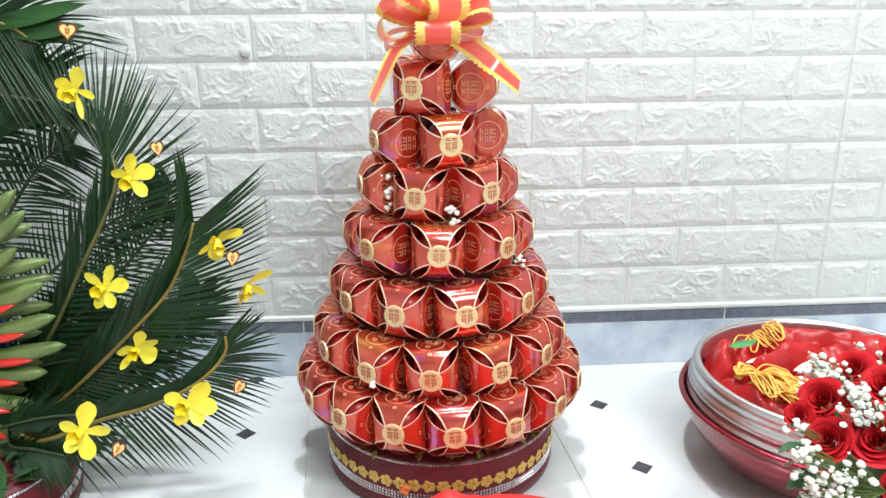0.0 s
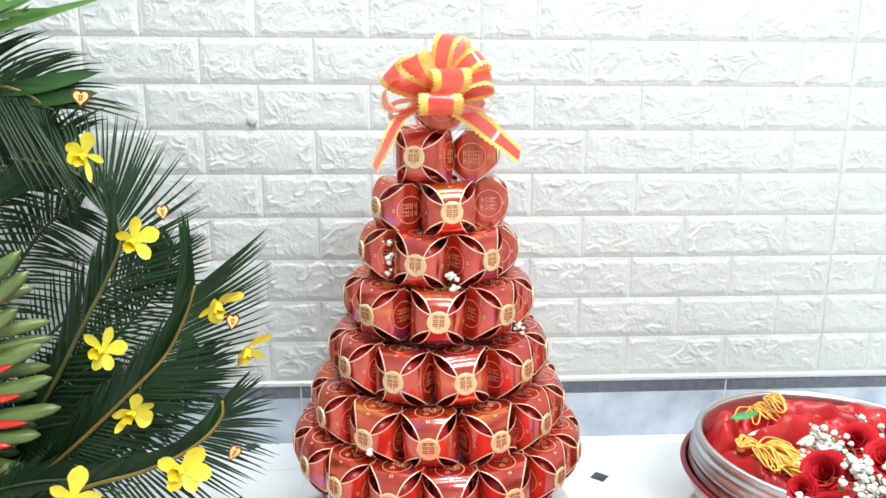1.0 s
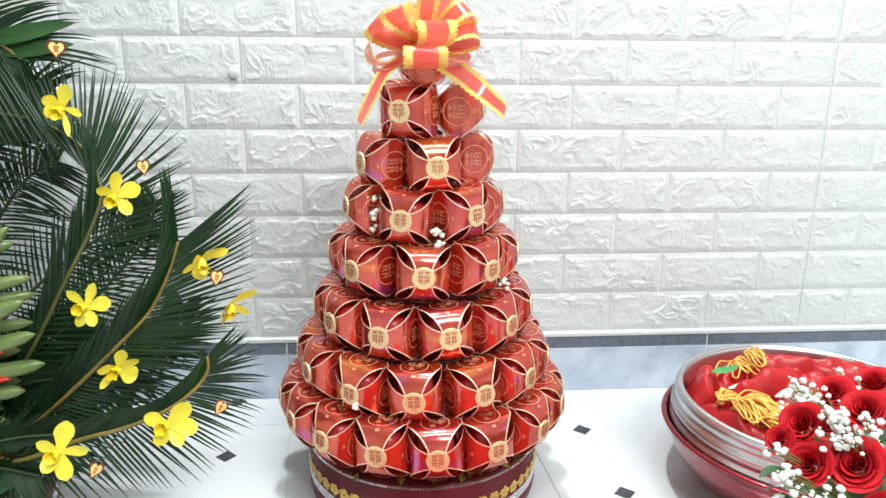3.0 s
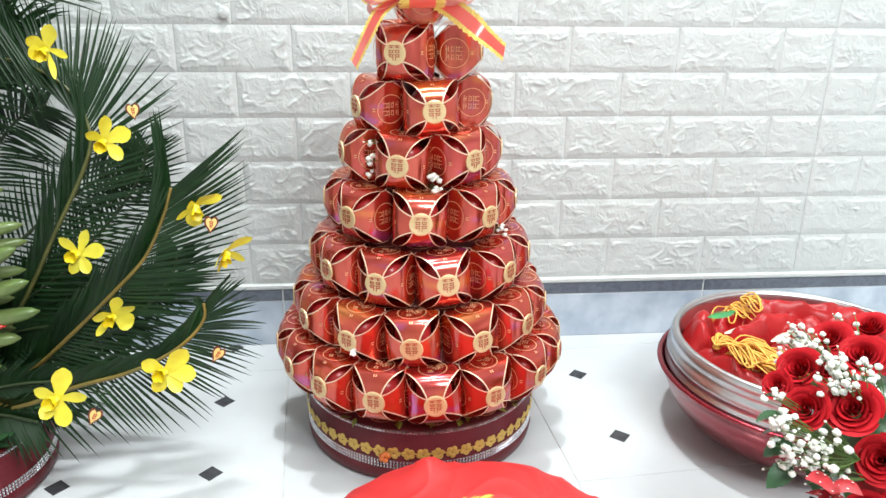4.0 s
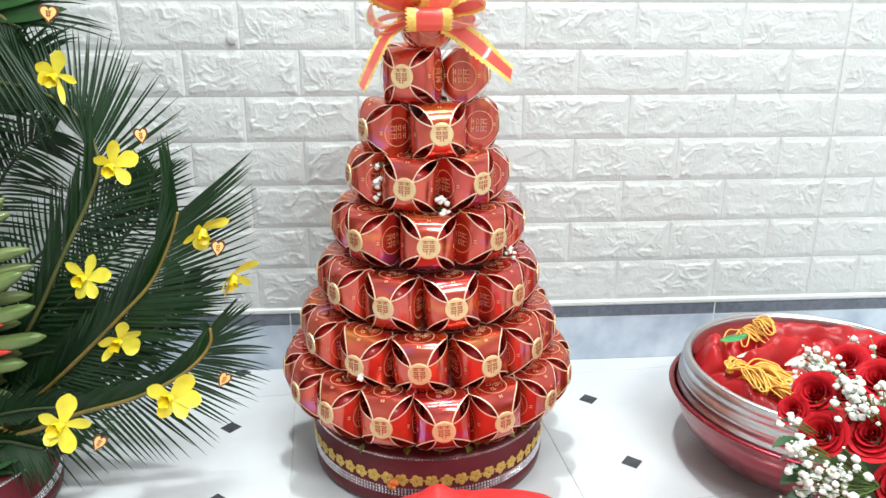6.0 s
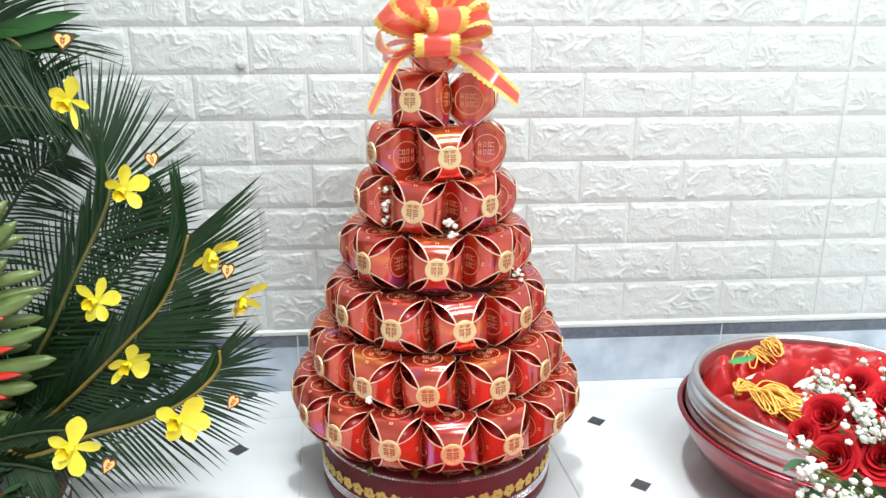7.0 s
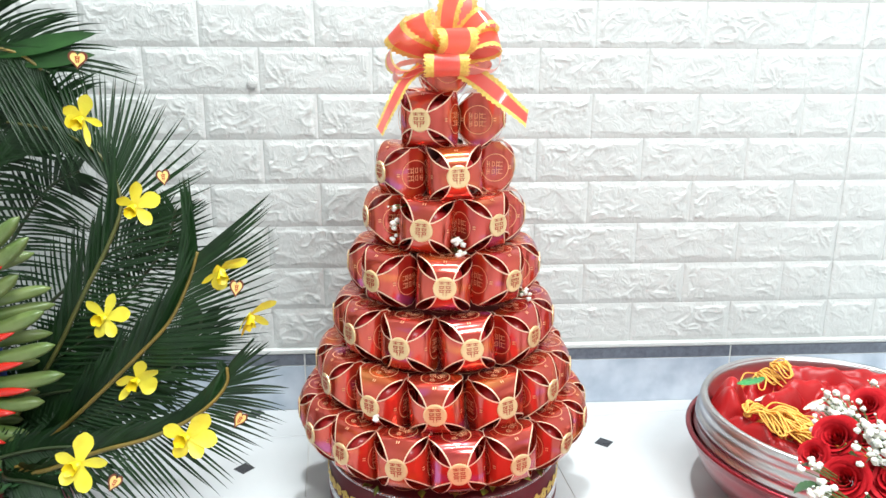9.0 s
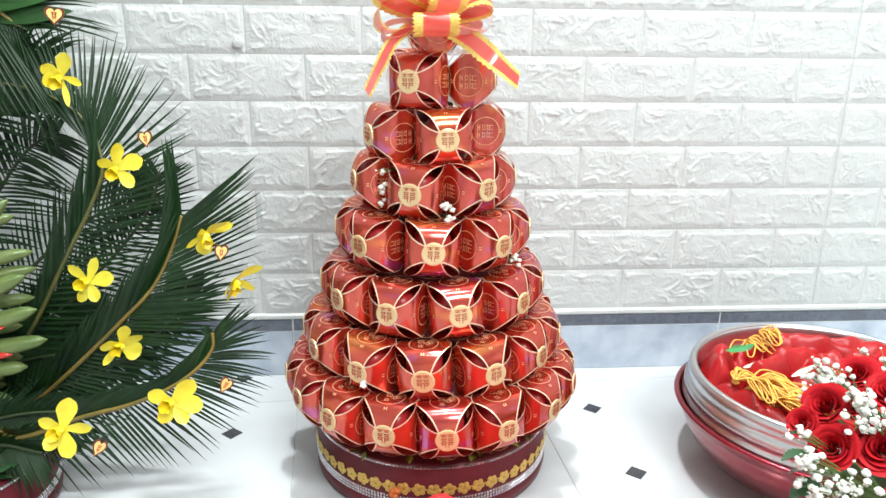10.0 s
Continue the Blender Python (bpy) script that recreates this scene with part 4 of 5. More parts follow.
holder = thing("bouquet_holder", Matrix.Translation((0.905, -0.415, 0)), "red dotted ribbon holder under the rose bouquet", "bouquet holder")
bm = bmesh.new()
lathe(bm, [(0.0001, 0.0), (0.052, 0.0), (0.055, 0.006), (0.030, 0.020), (0.018, 0.060), (0.018, 0.120), (0.034, 0.160), (0.062, 0.195), (0.055, 0.215), (0.0001, 0.222)], 40)
part("stem_wrap", bm, DOTTED, holder)
for k, (cx, cy, cz, turn, tilt) in enumerate(((-0.085, -0.020, 0.200, 0.3, 0.5), (-0.060, -0.035, 0.185, 0.9, 0.3), (-0.03, -0.04, 0.18, 1.5, 0.4), (-0.124, -0.020, 0.241, 0.9, -0.9), (-0.114, -0.030, 0.224, 0.3, -0.8))):
    bm = bmesh.new()
    rows = []
    for i in range(12):
        f = i / 11
        w = 0.010 + 0.026 * f
        rows.append([Vector((-0.045 * f, s * w, 0.012 * math.sin(3 * f) + 0.006 * math.cos(4 * s + k))) for s in (-1, -0.5, 0, 0.5, 1)])
    grid(bm, rows)
    wing = part("bow_wing", bm, DOTTED, holder, "red bow wing with white dots")
    wing.matrix_basis = Matrix.Translation((cx + 0.015, cy, cz)) @ Matrix.Rotation(turn, 4, "Z") @ Matrix.Rotation(-tilt - 0.6, 4, "Y") @ Matrix.Scale(0.62 if k > 2 else 1.0, 4)
    dots = bmesh.new()
    for i in range(2, 12, 2):
        f = i / 11
        for s in (-0.75, -0.25, 0.25, 0.75):
            w = 0.010 + 0.026 * f
            s2 = s + (0.25 if i % 4 else 0)
            c = Vector((-0.045 * f, s2 * w, 0.012 * math.sin(3 * f) + 0.006 * math.cos(4 * s2 + k)))
            bmesh.ops.create_icosphere(dots, subdivisions=1, radius=0.0018, matrix=Matrix.Translation(c) @ Matrix.Diagonal((1, 1, 0.5, 1)))
    part("dots", dots, DOT, wing)

# ---- cycad display at the left ----
left_base = display_base((-0.174, 0.050, 0), 0.158, False, "round maroon base with rhinestone rows under the cycad display")


def frond(points, length, name_label, face=(0.05, -1.0, 0.25), count=46, width=0.0042, ang=(42, 38), taper=(0.75, 0.8), seed=1, curl=0.12, sides=(1, 1), single=False, hang=0.2, tip=0.5, hang_from=1, tip_in=None, stalk=None):
    """A cycad frond: a tapered stalk and two rows of narrow pointed leaflets."""
    rng = random.Random(seed)
    ob = thing("cycad_frond", Matrix.Translation(points[0]), name_label, "frond", "fronds of the display")
    o0 = Vector(points[0])
    c = [q - o0 for q in spline(points, 60)]
    bm = bmesh.new()
    lift = Vector(face).normalized() * 0.003
    tube(bm, [q + lift for q in c], lambda f: 0.0032 * (1 - 0.40 * f), 7)
    part("stalk", bm, stalk or (RACHIS if single else DARK_STALK), ob)
    N = Vector(face).normalized()
    for s, side_on in zip((-1, 1), sides):
        if not side_on:
            continue
        bm = bmesh.new()
        for k in range(count):
            if single:
                bm = bmesh.new()
            f = 0.06 + 0.94 * (k + rng.uniform(-0.2, 0.2)) / count
            x = min(max(f * 59, 0), 58.999)
            i = int(x)
            q = c[i].lerp(c[i + 1], x - i)
            t = (c[min(i + 2, 59)] - c[max(i - 1, 0)]).normalized()
            sv = t.cross(N).normalized() * s
            a = radians(ang[0 if s < 0 else 1] + rng.uniform(-2, 2)) * (1.15 - 0.45 * f if s > 0 else 1 + hang * f ** hang_from)
            d = (t * math.cos(a) + sv * math.sin(a) + N * (0.10 + rng.uniform(-0.03, 0.03))).normalized()
            L = (0.85 if s < 0 and single else 1.0) * length * (taper[0] + (1 - taper[0]) * math.sin(math.pi * min(1, f * 1.05))) * rng.uniform(0.9, 1.06) * (1 if f < 0.9 else 1 - (1 - tip) * (f - 0.9) / 0.1) * (1 if s > 0 or tip_in is None or f < 0.6 else 1 - (1 - tip_in) * (f - 0.6) / 0.4)
            wv = d.cross(N).normalized()
            sag = Vector((0, 0, -1)) * curl * rng.uniform(0.6, 1.3) + t * 0.10
            prev = None
            W = width * rng.uniform(0.85, 1.1) * (1.45 if s < 0 and single else 1.0)
            for j in range(6):
                g = j / 5
                w = W * (0.55 + 0.45 * min(1, g * 4)) * (1 - max(0, g - 0.45) / 0.55) ** 0.7
                p0 = q + d * L * g + sag * L * g * g
                e = [bm.verts.new(p0 - wv * w * 0.5 + N * w * 0.22), bm.verts.new(p0), bm.verts.new(p0 + wv * w * 0.5 + N * w * 0.22)] if j < 5 else [bm.verts.new(p0)] * 3
                if prev:
                    if j < 5:
                        bm.faces.new((prev[0], prev[1], e[1], e[0]))
                        bm.faces.new((prev[1], prev[2], e[2], e[1]))
                    else:
                        bm.faces.new((prev[0], prev[1], e[0]))
                        bm.faces.new((prev[1], prev[2], e[0]))
                prev = e
            if single:
                part("leaflet", bm, FROND, ob)
        if not single:
            tagged(part("leaflet_mass", bm, FROND, ob, "narrow pointed dark green leaflets"), kind="stuff")
    return ob


GREEN_LABEL = "glossy dark green cycad frond bent into a hook"
frond([(-0.085, 0.105, 0.160), (-0.026, 0.100, 0.246), (0.021, 0.092, 0.328), (0.062, 0.100, 0.402), (0.078, 0.110, 0.446), (0.070, 0.125, 0.482), (0.051, 0.140, 0.510), (0.020, 0.155, 0.530), (-0.025, 0.170, 0.545), (-0.075, 0.180, 0.552)],
      0.128, GREEN_LABEL, seed=1, hang=2.4, hang_from=3, ang=(20, 52), count=84, width=0.0040, single=True, curl=0.04, tip=0.8, stalk=OLIVE)
frond([(-0.085, 0.085, 0.105), (-0.039, 0.070, 0.135), (0.030, 0.040, 0.199), (0.103, 0.026, 0.270), (0.143, 0.035, 0.311), (0.168, 0.050, 0.359), (0.180, 0.060, 0.395)],
      0.132, GREEN_LABEL, seed=2, ang=(20, 50), taper=(0.92, 0.8), count=80, width=0.0040, single=True, curl=0.03, tip=1.0)
frond([(-0.085, 0.060, 0.110), (-0.02, -0.020, 0.140), (0.059, -0.036, 0.171), (0.120, -0.036, 0.185), (0.167, -0.030, 0.202), (0.199, -0.024, 0.223), (0.216, -0.016, 0.244), (0.217, -0.012, 0.263)],
      0.088, GREEN_LABEL, seed=3, ang=(31, 60), count=64, curl=0.24, width=0.0042, single=True, tip=0.9, tip_in=0.3)
frond([(-0.20, 0.12, 0.42), (-0.19, 0.14, 0.58), (-0.150, 0.15, 0.668), (-0.105, 0.15, 0.663), (-0.065, 0.15, 0.650), (-0.034, 0.15, 0.640), (-0.012, 0.15, 0.622)],
      0.150, "dark green cycad frond arching at the top of the display", seed=4, ang=(80, 52), hang=-0.42, count=40, width=0.0034, single=True, curl=0.22, taper=(0.95, 0.8), tip=0.9)
DEEP_LABEL = "dark green cycad frond deep in the display"
for k, (pts, L, n, curl) in enumerate((
        ([(-0.19, 0.10, 0.30), (-0.14, 0.15, 0.44), (-0.10, 0.17, 0.52), (-0.05, 0.185, 0.565), (0.00, 0.19, 0.575)], 0.12, 60, 0.40),
        ([(-0.15, 0.14, 0.20), (-0.08, 0.15, 0.27), (-0.01, 0.16, 0.33), (0.06, 0.15, 0.375), (0.12, 0.13, 0.40)], 0.09, 44, 0.1),
        ([(-0.12, 0.10, 0.16), (-0.05, 0.12, 0.22), (0.02, 0.13, 0.27), (0.08, 0.12, 0.33), (0.12, 0.11, 0.385), (0.135, 0.11, 0.43)], 0.085, 44, 0.1),
        ([(-0.16, 0.13, 0.25), (-0.13, 0.16, 0.34), (-0.09, 0.18, 0.41), (-0.04, 0.19, 0.46), (0.0, 0.19, 0.48)], 0.10, 44, 0.35),
        ([(-0.12, 0.05, 0.11), (-0.04, 0.03, 0.14), (0.04, 0.02, 0.17), (0.11, 0.02, 0.21), (0.16, 0.02, 0.26), (0.175, 0.03, 0.30)], 0.075, 60, 0.15),
        ([(-0.20, 0.14, 0.45), (-0.19, 0.19, 0.62), (-0.17, 0.21, 0.72), (-0.13, 0.22, 0.80)], 0.12, 44, 0.12),
        ([(-0.16, 0.06, 0.12), (-0.10, 0.05, 0.17), (-0.04, 0.04, 0.19), (0.02, 0.03, 0.20)], 0.080, 56, 0.3),
        ([(-0.15, 0.00, 0.10), (-0.09, -0.02, 0.13), (-0.03, -0.03, 0.145), (0.03, -0.04, 0.15)], 0.065, 52, 0.35),
        ([(-0.16, 0.15, 0.45), (-0.13, 0.17, 0.54), (-0.09, 0.18, 0.59), (-0.04, 0.18, 0.61)], 0.10, 56, 0.3),
        ([(-0.14, 0.08, 0.14), (-0.08, 0.09, 0.19), (-0.03, 0.08, 0.23), (0.03, 0.08, 0.27)], 0.08, 56, 0.15),
        ([(-0.15, 0.08, 0.12), (-0.07, 0.07, 0.15), (0.01, 0.06, 0.19), (0.08, 0.055, 0.225), (0.14, 0.05, 0.25)], 0.075, 60, 0.3),
        ([(-0.18, 0.10, 0.10), (-0.10, 0.09, 0.12), (-0.02, 0.08, 0.15), (0.05, 0.07, 0.17), (0.10, 0.06, 0.19)], 0.07, 56, 0.35),
        ([(-0.19, 0.16, 0.52), (-0.16, 0.19, 0.58), (-0.12, 0.21, 0.62), (-0.07, 0.215, 0.63), (-0.03, 0.21, 0.615)], 0.10, 50, 0.35),
        ([(-0.10, 0.02, 0.10), (-0.07, -0.05, 0.118), (-0.03, -0.08, 0.128), (0.01, -0.10, 0.128)], 0.045, 46, 0.5),
        ([(-0.13, 0.07, 0.10), (-0.09, 0.04, 0.115), (-0.04, 0.0, 0.12), (0.01, -0.03, 0.125)], 0.06, 44, 0.3))):
    frond([(x, y + (0.06 if z < 0.45 else 0.02), z) for x, y, z in pts], L, DEEP_LABEL, seed=20 + k, ang=(62, 58), hang=-0.35, count=n, curl=curl, width=0.0042)

for at, d, L, W, roll, material in (
        ((-0.065, 0.146, 0.640), (1, 0.0, 0.26), 0.128, 0.013, 1.25, BROAD), ((-0.040, 0.148, 0.630), (1, 0.0, 0.15), 0.095, 0.013, 1.2, BROAD), ((-0.110, 0.140, 0.598), (1, 0.0, 0.06), 0.075, 0.012, 1.1, BROAD),
        ((-0.15, 0.14, 0.53), (1, -0.2, 0.05), 0.08, 0.022, 1.3, BROAD), ((-0.13, 0.12, 0.690), (0.9, 0.0, 0.36), 0.225, 0.011, 0.9, FRESH), ((-0.14, 0.11, 0.700), (0.85, 0.0, 0.42), 0.16, 0.008, 1.0, FRESH),
        ((-0.13, 0.13, 0.715), (1, 0.0, 0.30), 0.14, 0.009, 0.9, FRESH), ((-0.12, 0.12, 0.69), (0.7, 0.0, 0.62), 0.14, 0.010, 1.0, FRESH), ((-0.11, 0.12, 0.70), (0.8, 0.0, 0.50), 0.15, 0.007, 0.7, FRESH),
        ((-0.14, 0.12, 0.70), (0.5, 0.0, 0.85), 0.13, 0.009, 0.9, FRESH), ((-0.15, 0.12, 0.71), (1, 0.0, 0.12), 0.12, 0.009, 1.1, FRESH), ((-0.10, 0.13, 0.675), (0.7, 0.0, 0.68), 0.12, 0.006, 1.0, FRESH),
        ((-0.11, -0.03, 0.13), (0.5, -0.5, -0.2), 0.09, 0.03, 0.2, BROAD)):
    d = Vector(d).normalized()
    o = new("broad_leaf", mesh_of(leaf_blade(L, W, fold=0.15, bend=0.08), "broad_leaf", material))
    o.matrix_basis = Matrix.Translation(at) @ d.to_track_quat("X", "Z").to_matrix().to_4x4() @ Matrix.Rotation(roll, 4, "X")
    tagged(o, "broad cut green leaf among the cycad fronds", "leaf", "broad leaves of the display")

bm = bmesh.new()
for i in range(420):
    a, r = RND.uniform(0, 2 * math.pi), 0.150 * math.sqrt(RND.random())
    c = Vector((r * math.cos(a), r * math.sin(a), 0.088 + RND.uniform(0, 0.03)))
    b = a + RND.uniform(-1.2, 1.2)
    d = Vector((math.cos(b), math.sin(b), RND.uniform(-0.1, 0.5))).normalized()
    sv = d.cross(Vector((0, 0, 1))).normalized()
    L = RND.uniform(0.018, 0.040)
    q = [bm.verts.new(v) for v in (c, c + d * L * 0.45 + sv * L * 0.16, c + d * L, c + d * L * 0.45 - sv * L * 0.16)]
    bm.faces.new(q)
o = new("filler_leaves", mesh_of(bm, "filler_leaves", LEAF, False))
o.location = (-0.160, 0.050, 0)
tagged(o, "dark green filler leaves over the cycad display's base", "leaves", kind="stuff")

# okra pods with red chillies round a blue core
POD_C = Vector((-0.135, 0.050, 0.232))
bm = bmesh.new()
bmesh.ops.create_icosphere(bm, subdivisions=4, radius=1)
for v in bm.verts:
    v.co = Vector((v.co.x * 0.070, v.co.y * 0.050, v.co.z * 0.110)) * (1 + 0.08 * noise.noise(v.co * 4))
o = new("arrangement_core", mesh_of(bm, "arrangement_core", BLUE))
o.location = POD_C + Vector((-0.02, 0.03, 0.0))
tagged(o, "blue foam core behind the okra pods", "foam core")
bm = bmesh.new()
lathe(bm, [(0.0001, 0.086), (0.10, 0.086), (0.085, 0.12), (0.05, 0.14), (0.0001, 0.14)], 32)
o = new("arrangement_mount", mesh_of(bm, "arrangement_mount", BLUE))
o.location = (-0.2, 0.08, 0)
tagged(o, "blue foam mount on the maroon base", "foam mount")


def pod_mesh(length, thick, bend, seg=10, rib=0.06, pointed=0.35):
    bm = bmesh.new()
    rows = []
    for i in range(15):
        f = i / 14
        r = thick * (0.60 + 0.40 * math.sin(math.pi * min(1, 0.10 + f * 0.72))) * (1 if f < 0.8 else max(0.12, math.sqrt(max(0.0, 1 - ((f - 0.8) / 0.2) ** 2)) * (1 - pointed) + pointed * (1 - (f - 0.8) / 0.2)))
        z = bend * length * (f * f)
        rows.append([Vector((length * f, r * (1 + rib * math.cos(5 * a)) * math.cos(a), z + r * (1 + rib * math.cos(5 * a)) * math.sin(a))) for a in [2 * math.pi * k / (seg * 2) for k in range(seg * 2)]])
    vs = grid(bm, rows, closed_v=True)
    bm.faces.new(vs[0])
    bm.faces.new(vs[-1])
    return bm


pod_id = 0
for ring_no, (depth, tips) in enumerate(((0.015, [(-0.016, 0.438, 0.20), (-0.010, 0.411, 0.15), (-0.030, 0.365, 0.1), (-0.008, 0.314, 0.12), (-0.002, 0.268, 0.05), (0.003, 0.226, -0.05), (-0.027, 0.192, -0.15), (-0.051, 0.146, -0.25), (-0.063, 0.102, -0.35), (-0.079, 0.074, -0.4), (-0.11, 0.052, -0.4)]),
                                         (0.045, [(-0.030, 0.400, 0.1), (-0.014, 0.353, 0.0), (-0.012, 0.330, 0.0), (-0.020, 0.290, 0.0), (-0.040, 0.250, 0.0), (-0.045, 0.205, 0.0), (-0.07, 0.165, 0.0), (-0.08, 0.125, 0.0)]))):
    for tx, tz, bend in tips:
        tip = Vector((tx, depth + (0.03 if ring_no == 0 else 0.04), tz))
        root = POD_C.lerp(tip, 0.12)
        root.z = POD_C.z + (tip.z - POD_C.z) * (0.62 if ring_no == 0 else 0.75)
        root.x -= 0.02
        d = tip - root
        m = Matrix.Translation(root) @ d.to_track_quat("X", "Z").to_matrix().to_4x4()
        o = new("okra_pod", mesh_of(pod_mesh(d.length, 0.0105 if ring_no == 0 else 0.0088, 0.10 * (1 if ring_no == 0 else -0.5), pointed=0.12), "okra_pod", OKRA))
        o.matrix_basis = m
        tagged(o, "pale green okra pod pointing outwards from the core", "okra", "okra pods of the display")
        if ring_no == 0:
            o = new("chilli", mesh_of(pod_mesh(d.length * 0.72, 0.0058, 0.04, rib=0.02, pointed=0.6), "chilli", CHILLI))
            o.matrix_basis = Matrix.Translation((0, -0.0105, -0.005)) @ m
            tagged(o, "glossy red chilli laid along a green okra pod", "chilli", "chillies of the display")


def petal(length, width, cup, twist=0.0):
    """An oblong petal, narrow at its foot and round at its tip, with a shallow keel."""
    rows = []
    for i in range(10):
        f = i / 9
        w = width * (0.30 + 0.70 * min(1, f * 1.7) ** 1.2) * math.sqrt(max(0.02, 1 - max(0.0, (f - 0.58) / 0.425) ** 2.2))
        c, n = math.cos(twist * f), math.sin(twist * f)
        row = []
        for k in (-1, -0.5, 0, 0.5, 1):
            keel = -0.16 * abs(k) ** 1.5 * w + 0.05 * w * math.sin(9 * f + 2 * k)
            row.append(Vector((k * w * c - keel * n, -cup * length * f * f + k * w * n + keel * c, length * f)))
        rows.append(row)
    return rows


def orchid(at, yaw, pitch, petals, lip_turn, size=1.0):
    """petals: bearing from the top, length, half width and forward cup of each, in millimetres and degrees."""
    ob = thing("orchid", Matrix.Translation(at) @ Euler((radians(pitch), 0, radians(yaw))).to_matrix().to_4x4(), "bright yellow orchid bloom pinned on the cycad fronds", "orchid", "orchids of the display")
    for k, (a, L, W, cup) in enumerate(petals):
        bm = bmesh.new()
        grid(bm, [[q * size * 0.001 for q in r] for r in petal(L, W, cup, 0.5 * math.sin(2.3 * k + a))])
        o = part("petal", bm, ORCHID, ob)
        o.matrix_basis = Matrix.Rotation(radians(a), 4, "Y")
    bm = bmesh.new()
    rows = []
    for i in range(9):
        f = i / 8
        r = (0.0026 + 0.0046 * f ** 0.8) * size
        rows.append([Vector((r * math.cos(b) * (1.1 + 0.08 * math.sin(6 * b) * f), -0.013 * size * f + 0.002 * f * math.sin(5 * b) * size, (r * math.sin(b) * (0.7 if math.sin(b) < 0 else 1.25) + 0.007 * f * size))) for b in [2 * math.pi * q / 18 for q in range(18)]])
    grid(bm, rows, closed_v=True)
    o = part("lip", bm, ORCHID_LIP, ob, "deeper yellow cupped lip")
    o.matrix_basis = Matrix.Rotation(radians(lip_turn), 4, "Y")
    bm = bmesh.new()
    bmesh.ops.create_uvsphere(bm, u_segments=10, v_segments=7, radius=0.0030 * size, matrix=Matrix.Translation((0, -0.005 * size, 0)) @ Matrix.Diagonal((1, 1.6, 1, 1)))
    part("column", bm, ORCHID, ob)


ORCHIDS = (
    ((0.044, 0.105, 0.564), 10, 15, ((18, 33, 9.5, 0.1), (312, 25, 8.5, 0.3), (262, 20, 9, 0.6), (105, 24, 5, 0.5), (172, 34, 4, 0.4)), 240),
    ((0.105, 0.070, 0.456), 15, 5, ((8, 33, 8.5, 0.15), (72, 33, 11, 0.1), (145, 30, 8.5, 0.2), (305, 24, 7.5, 0.5), (200, 15, 3, 0.5)), 232),
    ((0.212, 0.035, 0.378), 30, 25, ((32, 30, 8, 0.5), (72, 34, 7, 0.1), (186, 30, 10.5, 0.2), (238, 30, 5, 0.1), (300, 20, 6, 0.6)), 200),
    ((0.248, -0.002, 0.327), 40, 30, ((42, 36, 7.5, 0.3), (118, 24, 6, 0.6), (195, 32, 4, 0.2), (255, 24, 8.5, 0.6), (320, 18, 5, 0.5)), 220),
    ((0.173, -0.066, 0.199), 8, -10, ((46, 36, 12.5, 0.05), (103, 35, 11, 0.15), (150, 29, 9, 0.3), (212, 27, 9.5, 0.15), (302, 30, 9.5, 0.1)), 262),
    ((0.105, 0.000, 0.248), 20, 10, ((12, 31, 8, 0.25), (62, 27, 8.5, 0.3), (132, 27, 12, 0.1), (228, 32, 5, 0.2), (285, 26, 9, 0.3)), 265),
    ((0.057, 0.060, 0.311), 5, -5, ((24, 35, 7, 0.15), (322, 31, 7, 0.2), (82, 32, 10.5, 0.1), (160, 27, 8, 0.25), (203, 27, 7.5, 0.2)), 265),
    ((0.053, -0.082, 0.182), 0, -12, ((14, 38, 11.5, 0.05), (88, 33, 7.5, 0.15), (168, 34, 11, 0.15), (222, 27, 9, 0.35), (298, 28, 8, 0.1)), 248))
for at, yaw, pitch, petals, lip_turn in ORCHIDS:
    orchid(at, yaw, pitch, petals, lip_turn)


def heart_tag(at, turn, yaw, squash=1.0):
    ob = thing("heart_tag", Matrix.Translation(at) @ Euler((radians(-8), 0, radians(yaw))).to_matrix().to_4x4() @ Matrix.Rotation(radians(turn), 4, "Y"), "small yellow heart-shaped card tag with a dark rim", "tag", "heart tags of the display")
    for name, s, y0, y1, m in (("rim", 1.0, 0.0, 0.0008, TAG_RIM), ("face", 0.76, -0.0005, 0.0, TAG)):
        bm = bmesh.new()
        loop = []
        for i in range(32):
            a = 2 * math.pi * i / 32
            x = 16 * math.sin(a) ** 3
            z = 13 * math.cos(a) - 5 * math.cos(2 * a) - 2 * math.cos(3 * a) - math.cos(4 * a)
            loop.append(Vector((x * 0.00072 * s * squash, 0, z * 0.00078 * s)))
        vs = grid(bm, [[q + Vector((0, y0, 0)) for q in loop], [q + Vector((0, y1, 0)) for q in loop]], closed_v=True)
        bm.faces.new(vs[0])
        bm.faces.new(vs[1])
        part(name, bm, m, ob, smooth=False)
    bm = bmesh.new()
    for x, z, w, h in ((0, 3.5, 9, 1.2), (0, 0.5, 6, 1.2), (-2.5, 1, 1.2, 6), (2.5, 1, 1.2, 6), (0, -3, 7, 1.2), (-1.5, -5, 1.2, 3), (1.5, -5, 1.2, 3)):
        s = 0.00075
        box(bm, (x - w / 2) * s * squash, (x + w / 2) * s * squash, -0.0010, -0.0005, (z - h / 2) * s, (z + h / 2) * s)
    part("print", bm, EMBLEM, ob, "dark red printed sign", smooth=False)


